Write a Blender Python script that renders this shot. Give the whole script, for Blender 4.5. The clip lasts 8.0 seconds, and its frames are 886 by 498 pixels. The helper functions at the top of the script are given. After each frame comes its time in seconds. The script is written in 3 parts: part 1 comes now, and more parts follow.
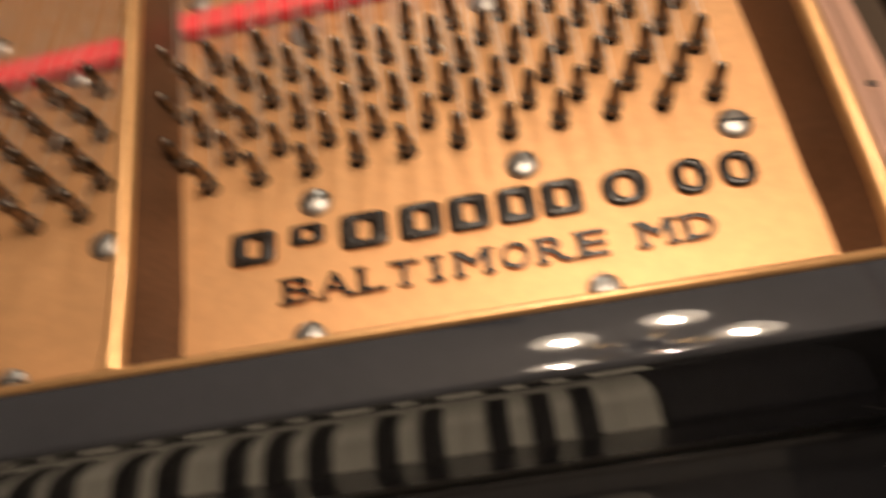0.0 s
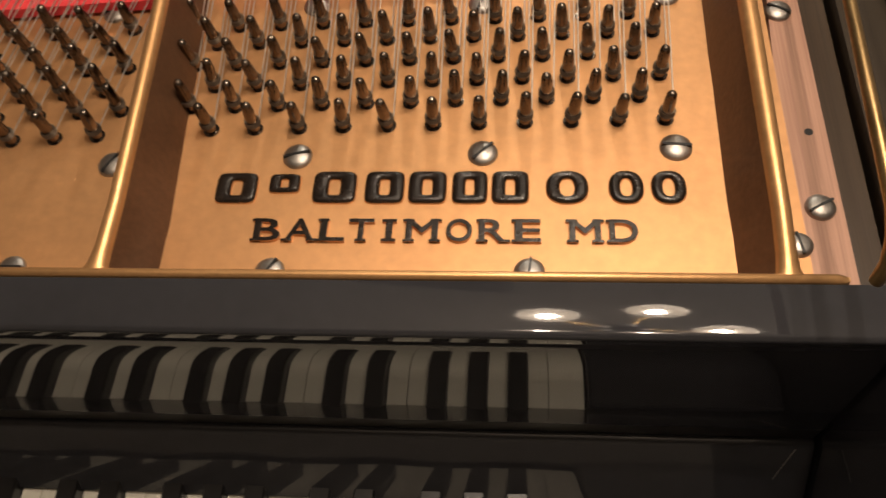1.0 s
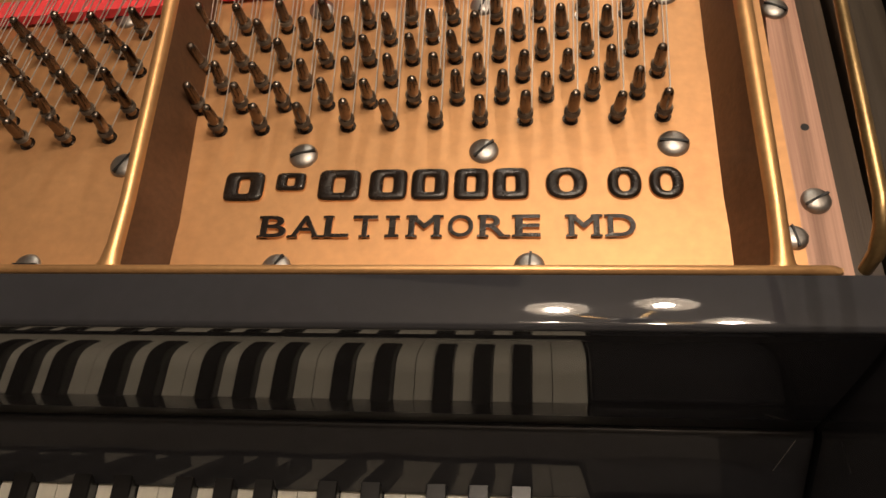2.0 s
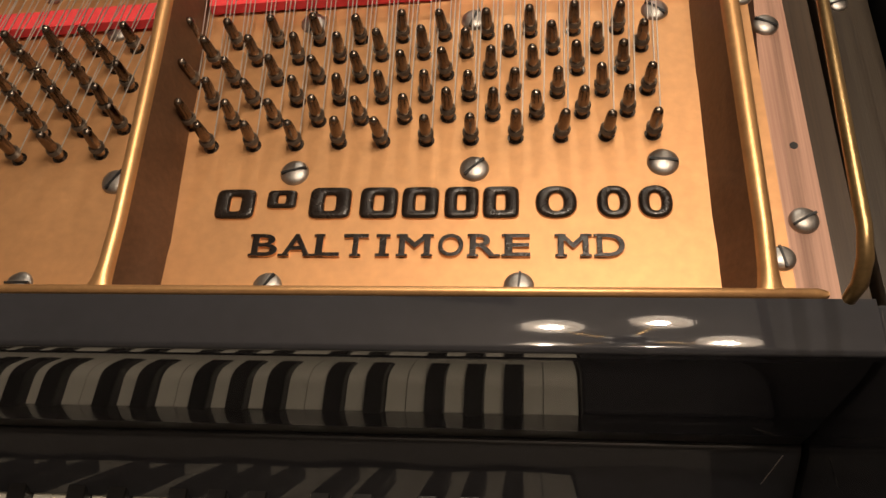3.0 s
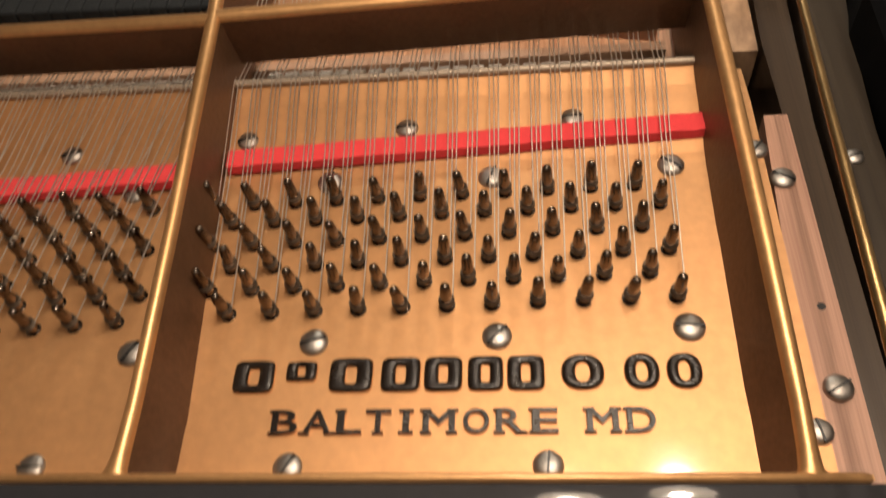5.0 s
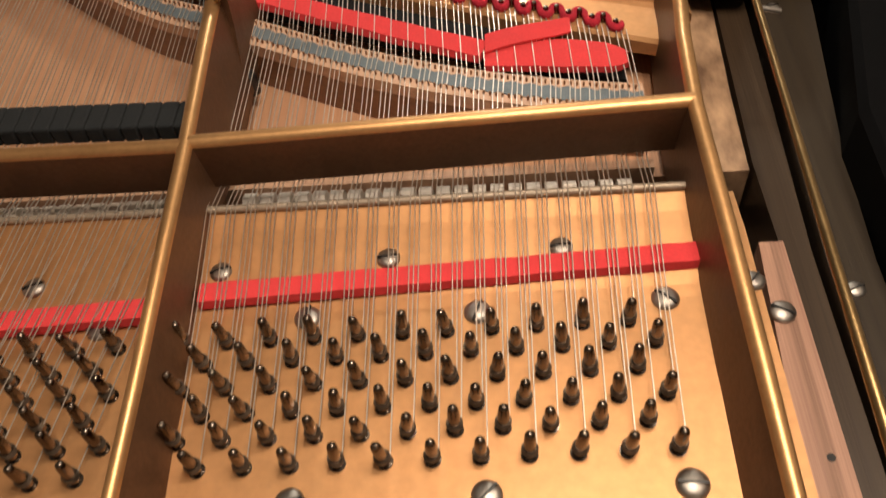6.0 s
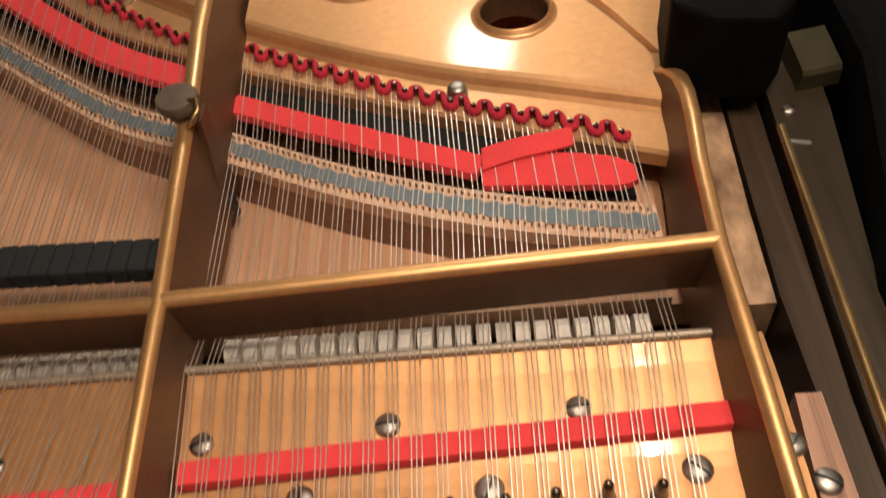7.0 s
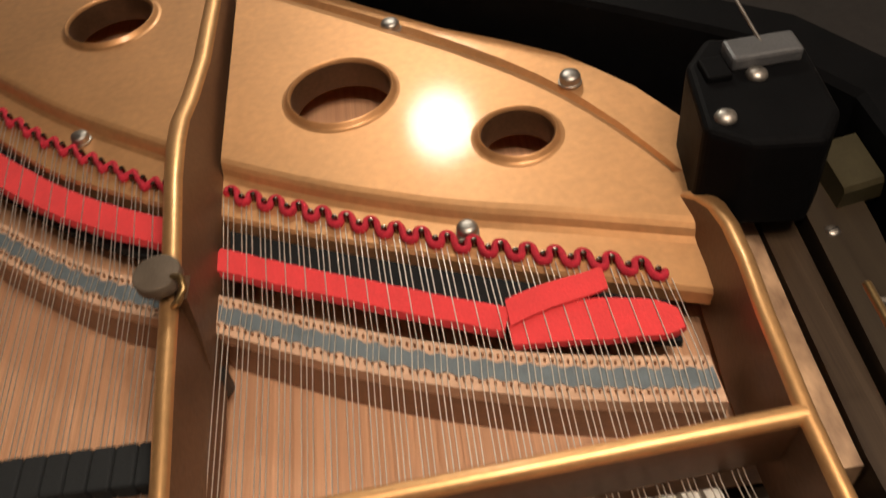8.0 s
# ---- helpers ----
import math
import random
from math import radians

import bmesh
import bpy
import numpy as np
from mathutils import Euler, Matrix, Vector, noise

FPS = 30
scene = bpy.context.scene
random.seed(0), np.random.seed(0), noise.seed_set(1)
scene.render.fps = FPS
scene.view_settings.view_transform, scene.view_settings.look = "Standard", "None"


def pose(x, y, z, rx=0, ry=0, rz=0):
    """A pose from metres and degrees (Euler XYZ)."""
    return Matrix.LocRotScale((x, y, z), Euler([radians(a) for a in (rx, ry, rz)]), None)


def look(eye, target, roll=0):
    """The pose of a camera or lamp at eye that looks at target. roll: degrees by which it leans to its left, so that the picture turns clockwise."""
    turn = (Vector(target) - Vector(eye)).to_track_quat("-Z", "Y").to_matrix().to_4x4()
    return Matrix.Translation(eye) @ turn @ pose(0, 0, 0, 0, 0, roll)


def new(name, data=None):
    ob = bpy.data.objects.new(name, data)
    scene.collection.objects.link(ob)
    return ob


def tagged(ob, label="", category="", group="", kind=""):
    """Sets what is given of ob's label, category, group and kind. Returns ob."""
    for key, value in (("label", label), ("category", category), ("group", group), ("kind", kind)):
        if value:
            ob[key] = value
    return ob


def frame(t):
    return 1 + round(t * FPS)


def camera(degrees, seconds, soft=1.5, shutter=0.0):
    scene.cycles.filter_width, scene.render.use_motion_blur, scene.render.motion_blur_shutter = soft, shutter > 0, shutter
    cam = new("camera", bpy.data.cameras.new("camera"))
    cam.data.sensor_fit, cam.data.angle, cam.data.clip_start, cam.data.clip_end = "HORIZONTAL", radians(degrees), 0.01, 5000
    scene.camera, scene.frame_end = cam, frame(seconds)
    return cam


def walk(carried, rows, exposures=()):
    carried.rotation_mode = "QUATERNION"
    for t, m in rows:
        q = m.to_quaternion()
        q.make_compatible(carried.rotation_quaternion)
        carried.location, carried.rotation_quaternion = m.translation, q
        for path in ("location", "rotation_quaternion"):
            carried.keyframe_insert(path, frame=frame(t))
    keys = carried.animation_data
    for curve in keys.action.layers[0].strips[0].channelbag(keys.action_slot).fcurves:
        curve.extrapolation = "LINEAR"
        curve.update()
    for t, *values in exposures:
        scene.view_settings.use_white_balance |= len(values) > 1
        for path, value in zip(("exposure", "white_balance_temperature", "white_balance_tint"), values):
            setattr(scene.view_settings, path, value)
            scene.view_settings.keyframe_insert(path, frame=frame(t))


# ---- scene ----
cam = camera(56.3, 8.0, soft=1.5, shutter=0.5)
PATH = [
    (0, (0.079, -0.240, 0.395), (-0.028, 0.762, -1.330), -14.5),
    (0.1, (0.076, -0.234, 0.397), (0.091, 0.705, -1.369), -7.2),
    (0.2, (0.093, -0.244, 0.398), (0.103, 0.711, -1.36), -5.7),
    (0.3, (0.107, -0.259, 0.399), (0.074, 0.735, -1.336), -5.7),
    (0.5, (0.116, -0.266, 0.416), (0.069, 0.71, -1.329), -2.9),
    (1, (0.129, -0.28, 0.439), (-0.051, 0.691, -1.3), -8.8),
    (1.5, (0.129, -0.278, 0.455), (-0.088, 0.67, -1.293), -11.3),
    (1.7, (0.132, -0.293, 0.444), (-0.083, 0.69, -1.284), -10.8),
    (3, (0.142, -0.275, 0.457), (-0.064, 0.681, -1.287), -10.6),
    (3.5, (0.137, -0.284, 0.456), (-0.069, 0.684, -1.282), -10.6),
    (4, (0.14, -0.281, 0.461), (-0.071, 0.669, -1.287), -11.1),
    (4.5, (0.147, -0.27, 0.463), (-0.078, 0.736, -1.25), -10.6),
    (5, (0.129, -0.219, 0.481), (-0.08, 0.895, -1.166), -10.5),
    (5.2, (0.127, -0.205, 0.483), (-0.065, 0.941, -1.145), -10.4),
    (6.3, (0.127, -0.126, 0.493), (-0.03, 1.114, -1.068), -8.5),
    (6.5, (0.125, -0.102, 0.497), (-0.029, 1.141, -1.063), -8.7),
    (7, (0.118, -0.042, 0.504), (-0.008, 1.218, -1.044), -9.1),
    (7.5, (0.105, 0.011, 0.512), (0.0, 1.311, -1.005), -10.1),
    (8, (0.074, 0.077, 0.504), (0.07, 1.424, -0.974), -9.2),
]
UNIT = 0.842  # the plan is drawn with a white key 0.0279 wide; a real one is 0.0235 m
walk(cam, [(t, look(Vector(eye) * UNIT, Vector(target) * UNIT, roll)) for t, eye, target, roll in PATH], [(0, 0.45), (0.15, 0.25), (0.4, 0.16), (8, 0.16)])

# ---- light ----
world = bpy.data.worlds.new("world")
scene.world = world
world.use_nodes = True
world.node_tree.nodes["Background"].inputs[0].default_value = (0.9, 0.75, 0.6, 1)
world.node_tree.nodes["Background"].inputs[1].default_value = 0.05

WARM = (1.0, 0.83, 0.66)
HUB = Vector((0.322, 0.140, 1.10))
SHADES = [HUB + Vector((0.178 * math.cos(a), 0.178 * math.sin(a), 0)) for a in [radians(-4 + 72 * i) for i in range(5)]]


def point_lamp(name, place, watts, radius):
    data = bpy.data.lights.new(name, "POINT")
    data.energy, data.color, data.shadow_soft_size = watts * UNIT ** 2, WARM, radius * UNIT
    ob = new(name, data)
    ob.location = Vector(place) * UNIT
    return ob


for p in SHADES:
    point_lamp("bulb_light", p, 8.6, 0.015)
BACK_LAMP = Vector((0.125, 2.0, 1.10))
point_lamp("back_bulb_light", BACK_LAMP, 15.0, 0.085).data.color = (0.95, 0.92, 0.80)

# ---- materials ----


def material(name, colour, rough, metal=0.0, vary=0.15, scale=60.0, stretch=(1, 1, 1), bump=0.1, coat=0.0, dark=None, fine=9.0, spread=0.1, random_tint=0.0, gloss=0.06):
    """A surface with variation at two scales in colour and roughness, and a fine relief."""
    m = bpy.data.materials.new(name)
    m.use_nodes = True
    t = m.node_tree
    b = t.nodes["Principled BSDF"]
    coord = t.nodes.new("ShaderNodeTexCoord")
    mapping = t.nodes.new("ShaderNodeMapping")
    mapping.inputs["Scale"].default_value = stretch
    t.links.new(coord.outputs["Object"], mapping.inputs[0])
    big, small = t.nodes.new("ShaderNodeTexNoise"), t.nodes.new("ShaderNodeTexNoise")
    big.inputs["Scale"].default_value, big.inputs["Detail"].default_value = scale, 4
    small.inputs["Scale"].default_value, small.inputs["Detail"].default_value = scale * fine, 3
    for n in (big, small):
        t.links.new(mapping.outputs[0], n.inputs[0])
    add = t.nodes.new("ShaderNodeMath")
    add.operation = "ADD"
    half = t.nodes.new("ShaderNodeMath")
    half.operation = "MULTIPLY"
    half.inputs[1].default_value = 0.5
    t.links.new(big.outputs[0], add.inputs[0])
    t.links.new(small.outputs[0], add.inputs[1])
    t.links.new(add.outputs[0], half.inputs[0])
    value = half.outputs[0]
    if random_tint:
        info = t.nodes.new("ShaderNodeObjectInfo")
        mad = t.nodes.new("ShaderNodeMath")
        mad.operation = "MULTIPLY_ADD"
        mad.inputs[1].default_value = random_tint
        t.links.new(info.outputs["Random"], mad.inputs[0])
        t.links.new(value, mad.inputs[2])
        value = mad.outputs[0]
    ramp = t.nodes.new("ShaderNodeValToRGB")
    ramp.color_ramp.elements[0].position, ramp.color_ramp.elements[1].position = 0.3, 0.7
    lo = dark if dark else tuple(c * (1 - vary) for c in colour)
    hi = tuple(min(1, c * (1 + vary * 0.6)) for c in colour)
    ramp.color_ramp.elements[0].color, ramp.color_ramp.elements[1].color = (*lo, 1), (*hi, 1)
    t.links.new(value, ramp.inputs[0])
    t.links.new(ramp.outputs[0], b.inputs["Base Color"])
    span = t.nodes.new("ShaderNodeMapRange")
    span.inputs[3].default_value, span.inputs[4].default_value = max(0.0, rough - spread), min(1.0, rough + spread)
    t.links.new(big.outputs[0], span.inputs[0])
    t.links.new(span.outputs[0], b.inputs["Roughness"])
    b.inputs["Metallic"].default_value = metal
    b.inputs["Coat Weight"].default_value = coat
    b.inputs["Coat Roughness"].default_value = gloss
    if bump:
        bp = t.nodes.new("ShaderNodeBump")
        bp.inputs["Strength"].default_value = bump
        bp.inputs["Distance"].default_value = 0.001
        t.links.new(small.outputs[0], bp.inputs["Height"])
        t.links.new(bp.outputs[0], b.inputs["Normal"])
    return m


def wood(name, light, deep, rough, grain_axis=1, scale=9.0, coat=0.0):
    """Wood with long grain streaks along one axis."""
    s = [26.0, 26.0, 26.0]
    s[grain_axis] = 0.3
    return material(name, light, rough, 0, 0.2, scale, tuple(s), 0.12, coat, dark=deep, fine=5.0)


def glow(name, colour, strength, base=0.9):
    m = bpy.data.materials.new(name)
    m.use_nodes = True
    b = m.node_tree.nodes["Principled BSDF"]
    b.inputs["Base Color"].default_value = (*[c * base for c in colour], 1)
    b.inputs["Emission Color"].default_value = (*colour, 1)
    b.inputs["Emission Strength"].default_value = strength
    return m


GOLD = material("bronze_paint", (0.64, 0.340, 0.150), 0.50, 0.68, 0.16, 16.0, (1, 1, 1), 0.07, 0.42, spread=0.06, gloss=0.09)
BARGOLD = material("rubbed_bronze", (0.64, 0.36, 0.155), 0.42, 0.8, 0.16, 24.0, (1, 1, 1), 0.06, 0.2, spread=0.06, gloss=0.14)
# Brown darker than GOLD: shade of flanks and hole walls is in the colour.
FLANK = material("brown_shaded_bronze", (0.135, 0.066, 0.033), 0.5, 0.5, 0.3, 30.0, (1, 1, 1), 0.25, 0.1, gloss=0.3)
BRASS = material("brass", (0.29, 0.19, 0.085), 0.34, 0.9, 0.2, 60.0)
BLACK = material("black_lacquer", (0.030, 0.030, 0.034), 0.04, 0, 0.12, 12.0, bump=0.0, coat=0.15, spread=0.025, gloss=0.02)
SATIN = material("black_satin_paint", (0.014, 0.013, 0.013), 0.4, 0, 0.4, 30.0)
STEEL = material("steel", (0.42, 0.385, 0.35), 0.44, 1.0, 0.25, 90.0)
PINSTEEL = material("blued_pin_steel", (0.17, 0.135, 0.11), 0.24, 1.0, 0.35, 140.0, random_tint=0.15)
WIRE = material("string_wire", (0.70, 0.64, 0.57), 0.38, 0.78, 0.15, 200.0, bump=0.0)
FELT = material("red_felt", (0.70, 0.047, 0.052), 0.95, 0, 0.14, 60.0, bump=0.25)
BUSH = material("red_cloth_braid", (0.56, 0.02, 0.045), 0.9, 0, 0.4, 300.0, bump=0.6)
SPRUCE = material("spruce_soundboard", (0.66, 0.375, 0.22), 0.42, 0, 0.2, 7.0, (30.0, 0.05, 30.0), 0.05, 0.3, dark=(0.50, 0.262, 0.15), fine=4.0)
MAPLE = wood("maple_block", (0.50, 0.29, 0.20), (0.27, 0.135, 0.09), 0.5, 1, 6.0)
OLDWOOD = material("stained_maple", (0.50, 0.32, 0.19), 0.55, 0, 0.3, 17.0, (2.2, 1, 1), 0.2, dark=(0.10, 0.05, 0.028), fine=3.0)
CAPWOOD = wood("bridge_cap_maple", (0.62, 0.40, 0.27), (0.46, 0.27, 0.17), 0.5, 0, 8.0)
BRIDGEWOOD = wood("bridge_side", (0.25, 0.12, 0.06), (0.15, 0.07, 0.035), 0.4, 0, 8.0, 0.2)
GRAPHITE = material("blue_grey_graphite", (0.13, 0.16, 0.18), 0.5, 0.2, 0.35, 120.0)
IVORY = material("ivory", (0.72, 0.68, 0.58), 0.3, 0, 0.08, 40.0, (1, 0.2, 1), 0.04, random_tint=0.1)
EBONY = material("ebony", (0.012, 0.011, 0.011), 0.3, 0, 0.4, 40.0)
HAMMERFELT = material("hammer_felt", (0.84, 0.78, 0.70), 0.9, 0, 0.15, 160.0, bump=0.4, random_tint=0.15)
GREYFELT = material("grey_damper_felt", (0.009, 0.011, 0.013), 0.9, 0, 0.4, 120.0, bump=0.5)
DARKWOOD = wood("dark_walnut_rim", (0.055, 0.035, 0.02), (0.03, 0.018, 0.011), 0.35, 1, 7.0, 0.2)
OLIVE = wood("dark_brown_ledge", (0.034, 0.023, 0.012), (0.02, 0.013, 0.008), 0.4, 1, 7.0, 0.1)
LETTERBLACK = material("black_letter_paint", (0.016, 0.010, 0.007), 0.26, 0.1, 0.6, 90.0, bump=0.3)
COIL = material("dulled_coil_wire", (0.26, 0.20, 0.15), 0.35, 0.9, 0.3, 150.0)
MATT = material("matt_black_paint", (0.0035, 0.0035, 0.004), 0.6, 0, 0.4, 40.0)
MATT.node_tree.nodes["Principled BSDF"].inputs["Specular IOR Level"].default_value = 0.04
PLASTER = material("wall_paint", (0.62, 0.57, 0.52), 0.9, 0, 0.06, 3.0)
CEILPAINT = material("ceiling_paint", (0.34, 0.31, 0.28), 0.9, 0, 0.05, 3.0)
FLOORWOOD = material("dark_floor", (0.05, 0.043, 0.04), 0.95, 0, 0.3, 40.0, bump=0.5)
SHADEGLASS = glow("lit_shade_glass", (1.0, 0.86, 0.68), 0.35, 0.05)
BULBGLASS = glow("lit_globe", (1.0, 0.93, 0.80), 22.0)

# ---- mesh helpers ----


def part(name, bm, mat, parent=None, label="", smooth=False):
    me = bpy.data.meshes.new(name)
    bmesh.ops.recalc_face_normals(bm, faces=bm.faces)
    bm.to_mesh(me)
    bm.free()
    for m in (mat if isinstance(mat, (list, tuple)) else [mat]):
        me.materials.append(m)
    if smooth:
        me.polygons.foreach_set("use_smooth", [True] * len(me.polygons))
        me.set_sharp_from_angle(angle=radians(50))
    ob = new(name, me)
    ob.parent = parent
    if label:
        ob["label"] = label
    return ob


def thing(name, label, category, kind="", group="", place=(0, 0, 0)):
    ob = new(name)
    ob.empty_display_size = 0.02
    ob.location = place
    return tagged(ob, label, category, group, kind)


def child(name, me, parent, place, label=""):
    """One more piece that shares its mesh with alike pieces."""
    ob = new(name, me)
    ob.parent = parent
    ob.location = place
    if label:
        ob["label"] = label
    return ob


def loft(bm, rings, closed=True, caps=True):
    """Skin between rings of equally many points."""
    rows = [[bm.verts.new(p) for p in r] for r in rings]
    n = len(rows[0])
    for a, b in zip(rows, rows[1:]):
        for i in range(n if closed else n - 1):
            j = (i + 1) % n
            bm.faces.new((a[i], a[j], b[j], b[i]))
    if caps and closed:
        bm.faces.new(rows[0][::-1])
        bm.faces.new(rows[-1])
    return bm


def box(bm, x0, x1, y0, y1, z0, z1, bevel=0.0):
    r = bmesh.ops.create_cube(bm, size=1.0, matrix=Matrix.LocRotScale(((x0 + x1) / 2, (y0 + y1) / 2, (z0 + z1) / 2), None, (x1 - x0, y1 - y0, z1 - z0)))
    if bevel:
        edges = list({e for v in r["verts"] for e in v.link_edges})
        bmesh.ops.bevel(bm, geom=edges, offset=bevel, segments=2, affect="EDGES", profile=0.5)
    return bm


def tube(bm, points, radius, sides=6):
    """A round bar along points; radius may be a list."""
    pts = [Vector(p) for p in points]
    rings = []
    for i, p in enumerate(pts):
        d = (pts[min(i + 1, len(pts) - 1)] - pts[max(i - 1, 0)]).normalized()
        side = d.cross(Vector((0, 0, 1)))
        side = side.normalized() if side.length > 1e-4 else Vector((1, 0, 0))
        up = side.cross(d)
        r = radius[i] if isinstance(radius, (list, tuple)) else radius
        rings.append([p + r * (math.cos(a) * side + math.sin(a) * up) for a in [2 * math.pi * k / sides for k in range(sides)]])
    return loft(bm, rings)


def lathe(bm, profile, sides=20, centre=(0, 0, 0)):
    """Turn (radius, height) pairs about z."""
    c = Vector(centre)
    rings = [[c + Vector((max(r, 1e-5) * math.cos(a), max(r, 1e-5) * math.sin(a), z)) for a in [2 * math.pi * k / sides for k in range(sides)]] for r, z in profile]
    return loft(bm, rings)


def bend(table, x):
    """Straight interpolation in a short table of (x, value)."""
    for (a, va), (b, vb) in zip(table, table[1:]):
        if x <= b:
            return va + (vb - va) * (x - a) / (b - a)
    (a, va), (b, vb) = table[-2:]
    return va + (vb - va) * (x - a) / (b - a)


def span(a, b, n):
    return [a + (b - a) * i / (n - 1) for i in range(n)]


def smooth_table(table, x, w=0.03):
    return sum(bend(table, x + d * w) for d in (-1, -0.5, 0, 0.5, 1)) / 5


# curves across the strings: y by x
BRIDGE = [(-0.60, 0.86), (-0.368, 0.669), (-0.294, 0.607), (-0.227, 0.555), (-0.117, 0.505), (-0.036, 0.461), (0.03, 0.431), (0.092, 0.408), (0.159, 0.389), (0.25, 0.372)]
EDGE = [(-0.60, 1.02), (-0.424, 0.845), (-0.289, 0.708), (-0.177, 0.640), (-0.123, 0.615), (-0.041, 0.574), (0.032, 0.541), (0.10, 0.511), (0.173, 0.482), (0.262, 0.449)]
RIDGE = [(-0.60, 1.10), (-0.446, 0.936), (-0.284, 0.785), (-0.181, 0.712), (-0.118, 0.668), (-0.019, 0.612), (0.084, 0.566), (0.181, 0.535), (0.262, 0.507)]

# ---- room ----


def slab(name, box6, mat, label, category):
    bm = bmesh.new()
    box(bm, *box6)
    return tagged(part(name, bm, mat), label, category, kind="structure")


# Walls and floor are unseen: added to close the room and bounce light.
FL, CE = -1.05, 1.80
slab("floor", (-2.6, 2.4, -2.4, 3.2, FL - 0.1, FL), FLOORWOOD, "unseen dark brown floor added under the piano", "floor")
slab("ceiling", (-2.6, 2.4, -2.4, 3.2, CE, CE + 0.1), CEILPAINT, "plain off-white painted ceiling over the piano", "ceiling")
slab("wall_north", (-2.6, 2.4, 3.2, 3.3, FL, CE), PLASTER, "unseen pale brown wall added to close the room", "wall")
slab("wall_south", (-2.6, 2.4, -2.5, -2.4, FL, CE), PLASTER, "unseen pale brown wall added to close the room", "wall")
slab("wall_west", (-2.7, -2.6, -2.5, 3.3, FL, CE), PLASTER, "unseen pale brown wall added to close the room", "wall")
slab("wall_east", (2.4, 2.5, -2.5, 3.3, FL, CE), PLASTER, "unseen pale brown wall added to close the room", "wall")

# chandelier over the keyboard
lamp = thing("chandelier", "five-armed ceiling lamp with ribbed glass shades, switched on", "ceiling lamp", place=HUB)
bm = bmesh.new()
lathe(bm, [(0.0, -0.055), (0.03, -0.05), (0.05, -0.02), (0.05, 0.03), (0.02, 0.06), (0.011, 0.07), (0.011, CE - HUB.z - 0.02), (0.06, CE - HUB.z - 0.018), (0.06, CE - HUB.z)], 24)
part("hub", bm, SATIN, lamp, smooth=True)
shade_me = None
for i, p in enumerate(SHADES):
    d = p - HUB
    bm = bmesh.new()
    tube(bm, [d * 0.25, d * 0.6 + Vector((0, 0, 0.05)), d * 0.95 + Vector((0, 0, 0.062)), d + Vector((0, 0, 0.055))], 0.006, 8)
    part("arm", bm, BRASS, lamp, smooth=True)
    if shade_me is None:
        bm = bmesh.new()
        n = 40
        rings = []
        for r, z in ((0.018, 0.055), (0.03, 0.05), (0.045, 0.02), (0.058, -0.03), (0.061, -0.03), (0.048, 0.022), (0.032, 0.055), (0.018, 0.060)):
            rings.append([Vector(((r + 0.0016 * (k % 2)) * math.cos(2 * math.pi * k / n), (r + 0.0016 * (k % 2)) * math.sin(2 * math.pi * k / n), z)) for k in range(n)])
        loft(bm, rings, caps=False)
        ob = part("shade", bm, SHADEGLASS, lamp, "ribbed glass shade")
        ob.location = d
        shade_me = ob.data
    else:
        ob = child("shade", shade_me, lamp, d, "ribbed glass shade")
    ob.visible_shadow = False

globe = thing("pendant_lamp", "frosted globe pendant lamp hanging from the ceiling, lit", "ceiling lamp", place=BACK_LAMP)
bm = bmesh.new()
bmesh.ops.create_icosphere(bm, subdivisions=3, radius=0.10)
part("globe", bm, BULBGLASS, globe, smooth=True).visible_shadow = False
bm = bmesh.new()
lathe(bm, [(0.012, 0.1), (0.012, CE - BACK_LAMP.z - 0.02), (0.05, CE - BACK_LAMP.z - 0.018), (0.05, CE - BACK_LAMP.z)], 16)
part("stem", bm, BRASS, globe, smooth=True)

# ---- case: rail, fallboard, cheek, right rim ----
rail = thing("front_rail", "glossy black lacquered rail in front of the plate", "piano rail")
bm = bmesh.new()
Y0, Y1, R = -0.1030, -0.0700, 0.19
prof = [(Y1, -0.06)]
for k in range(13):
    y = Y1 + (Y0 + 0.004 - Y1) * k / 12
    prof.append((y, 0.0265 - (y + 0.0795) ** 2 / (2 * R)))
zt = prof[-1][1]
for k in range(1, 7):
    a = math.pi / 2 * k / 6
    prof.append((Y0 + 0.004 - 0.004 * math.sin(a), zt - 0.004 * (1 - math.cos(a))))
prof += [(Y0, 0.0165), (Y0 + 0.006, 0.0130), (Y0 + 0.022, 0.0125), (Y0 + 0.022, -0.06)]
loft(bm, [[Vector((x, y, z)) for y, z in prof] for x in span(-0.9, 0.3315, 12)])
part("rail_top", bm, BLACK, rail, smooth=True)

fallboard = thing("fallboard", "open glossy black fallboard mirroring the keys", "fallboard")
bm = bmesh.new()
# nearly upright face whose upper edge rolls back under the rail
FB = Vector((0, -0.1072, -0.1115))
face, z, y = [FB], FB.z, FB.y
while z < 0.012:
    s_up = max(0.0, (z + 0.045) / 0.055)
    dz = 0.004 if s_up < 0.2 else 0.0015
    y += dz * math.tan(radians(1.6 + 13.0 * s_up ** 4))
    z += dz
    face.append(Vector((0, y, z)))
rim_pts = face + [face[-1] + Vector((0, 0.012, 0.0)), FB + Vector((0, 0.018, 0))]
loft(bm, [[p + Vector((x, 0, 0)) for p in rim_pts] for x in (-0.9, 0.3295)])
part("panel", bm, BLACK, fallboard, smooth=True)
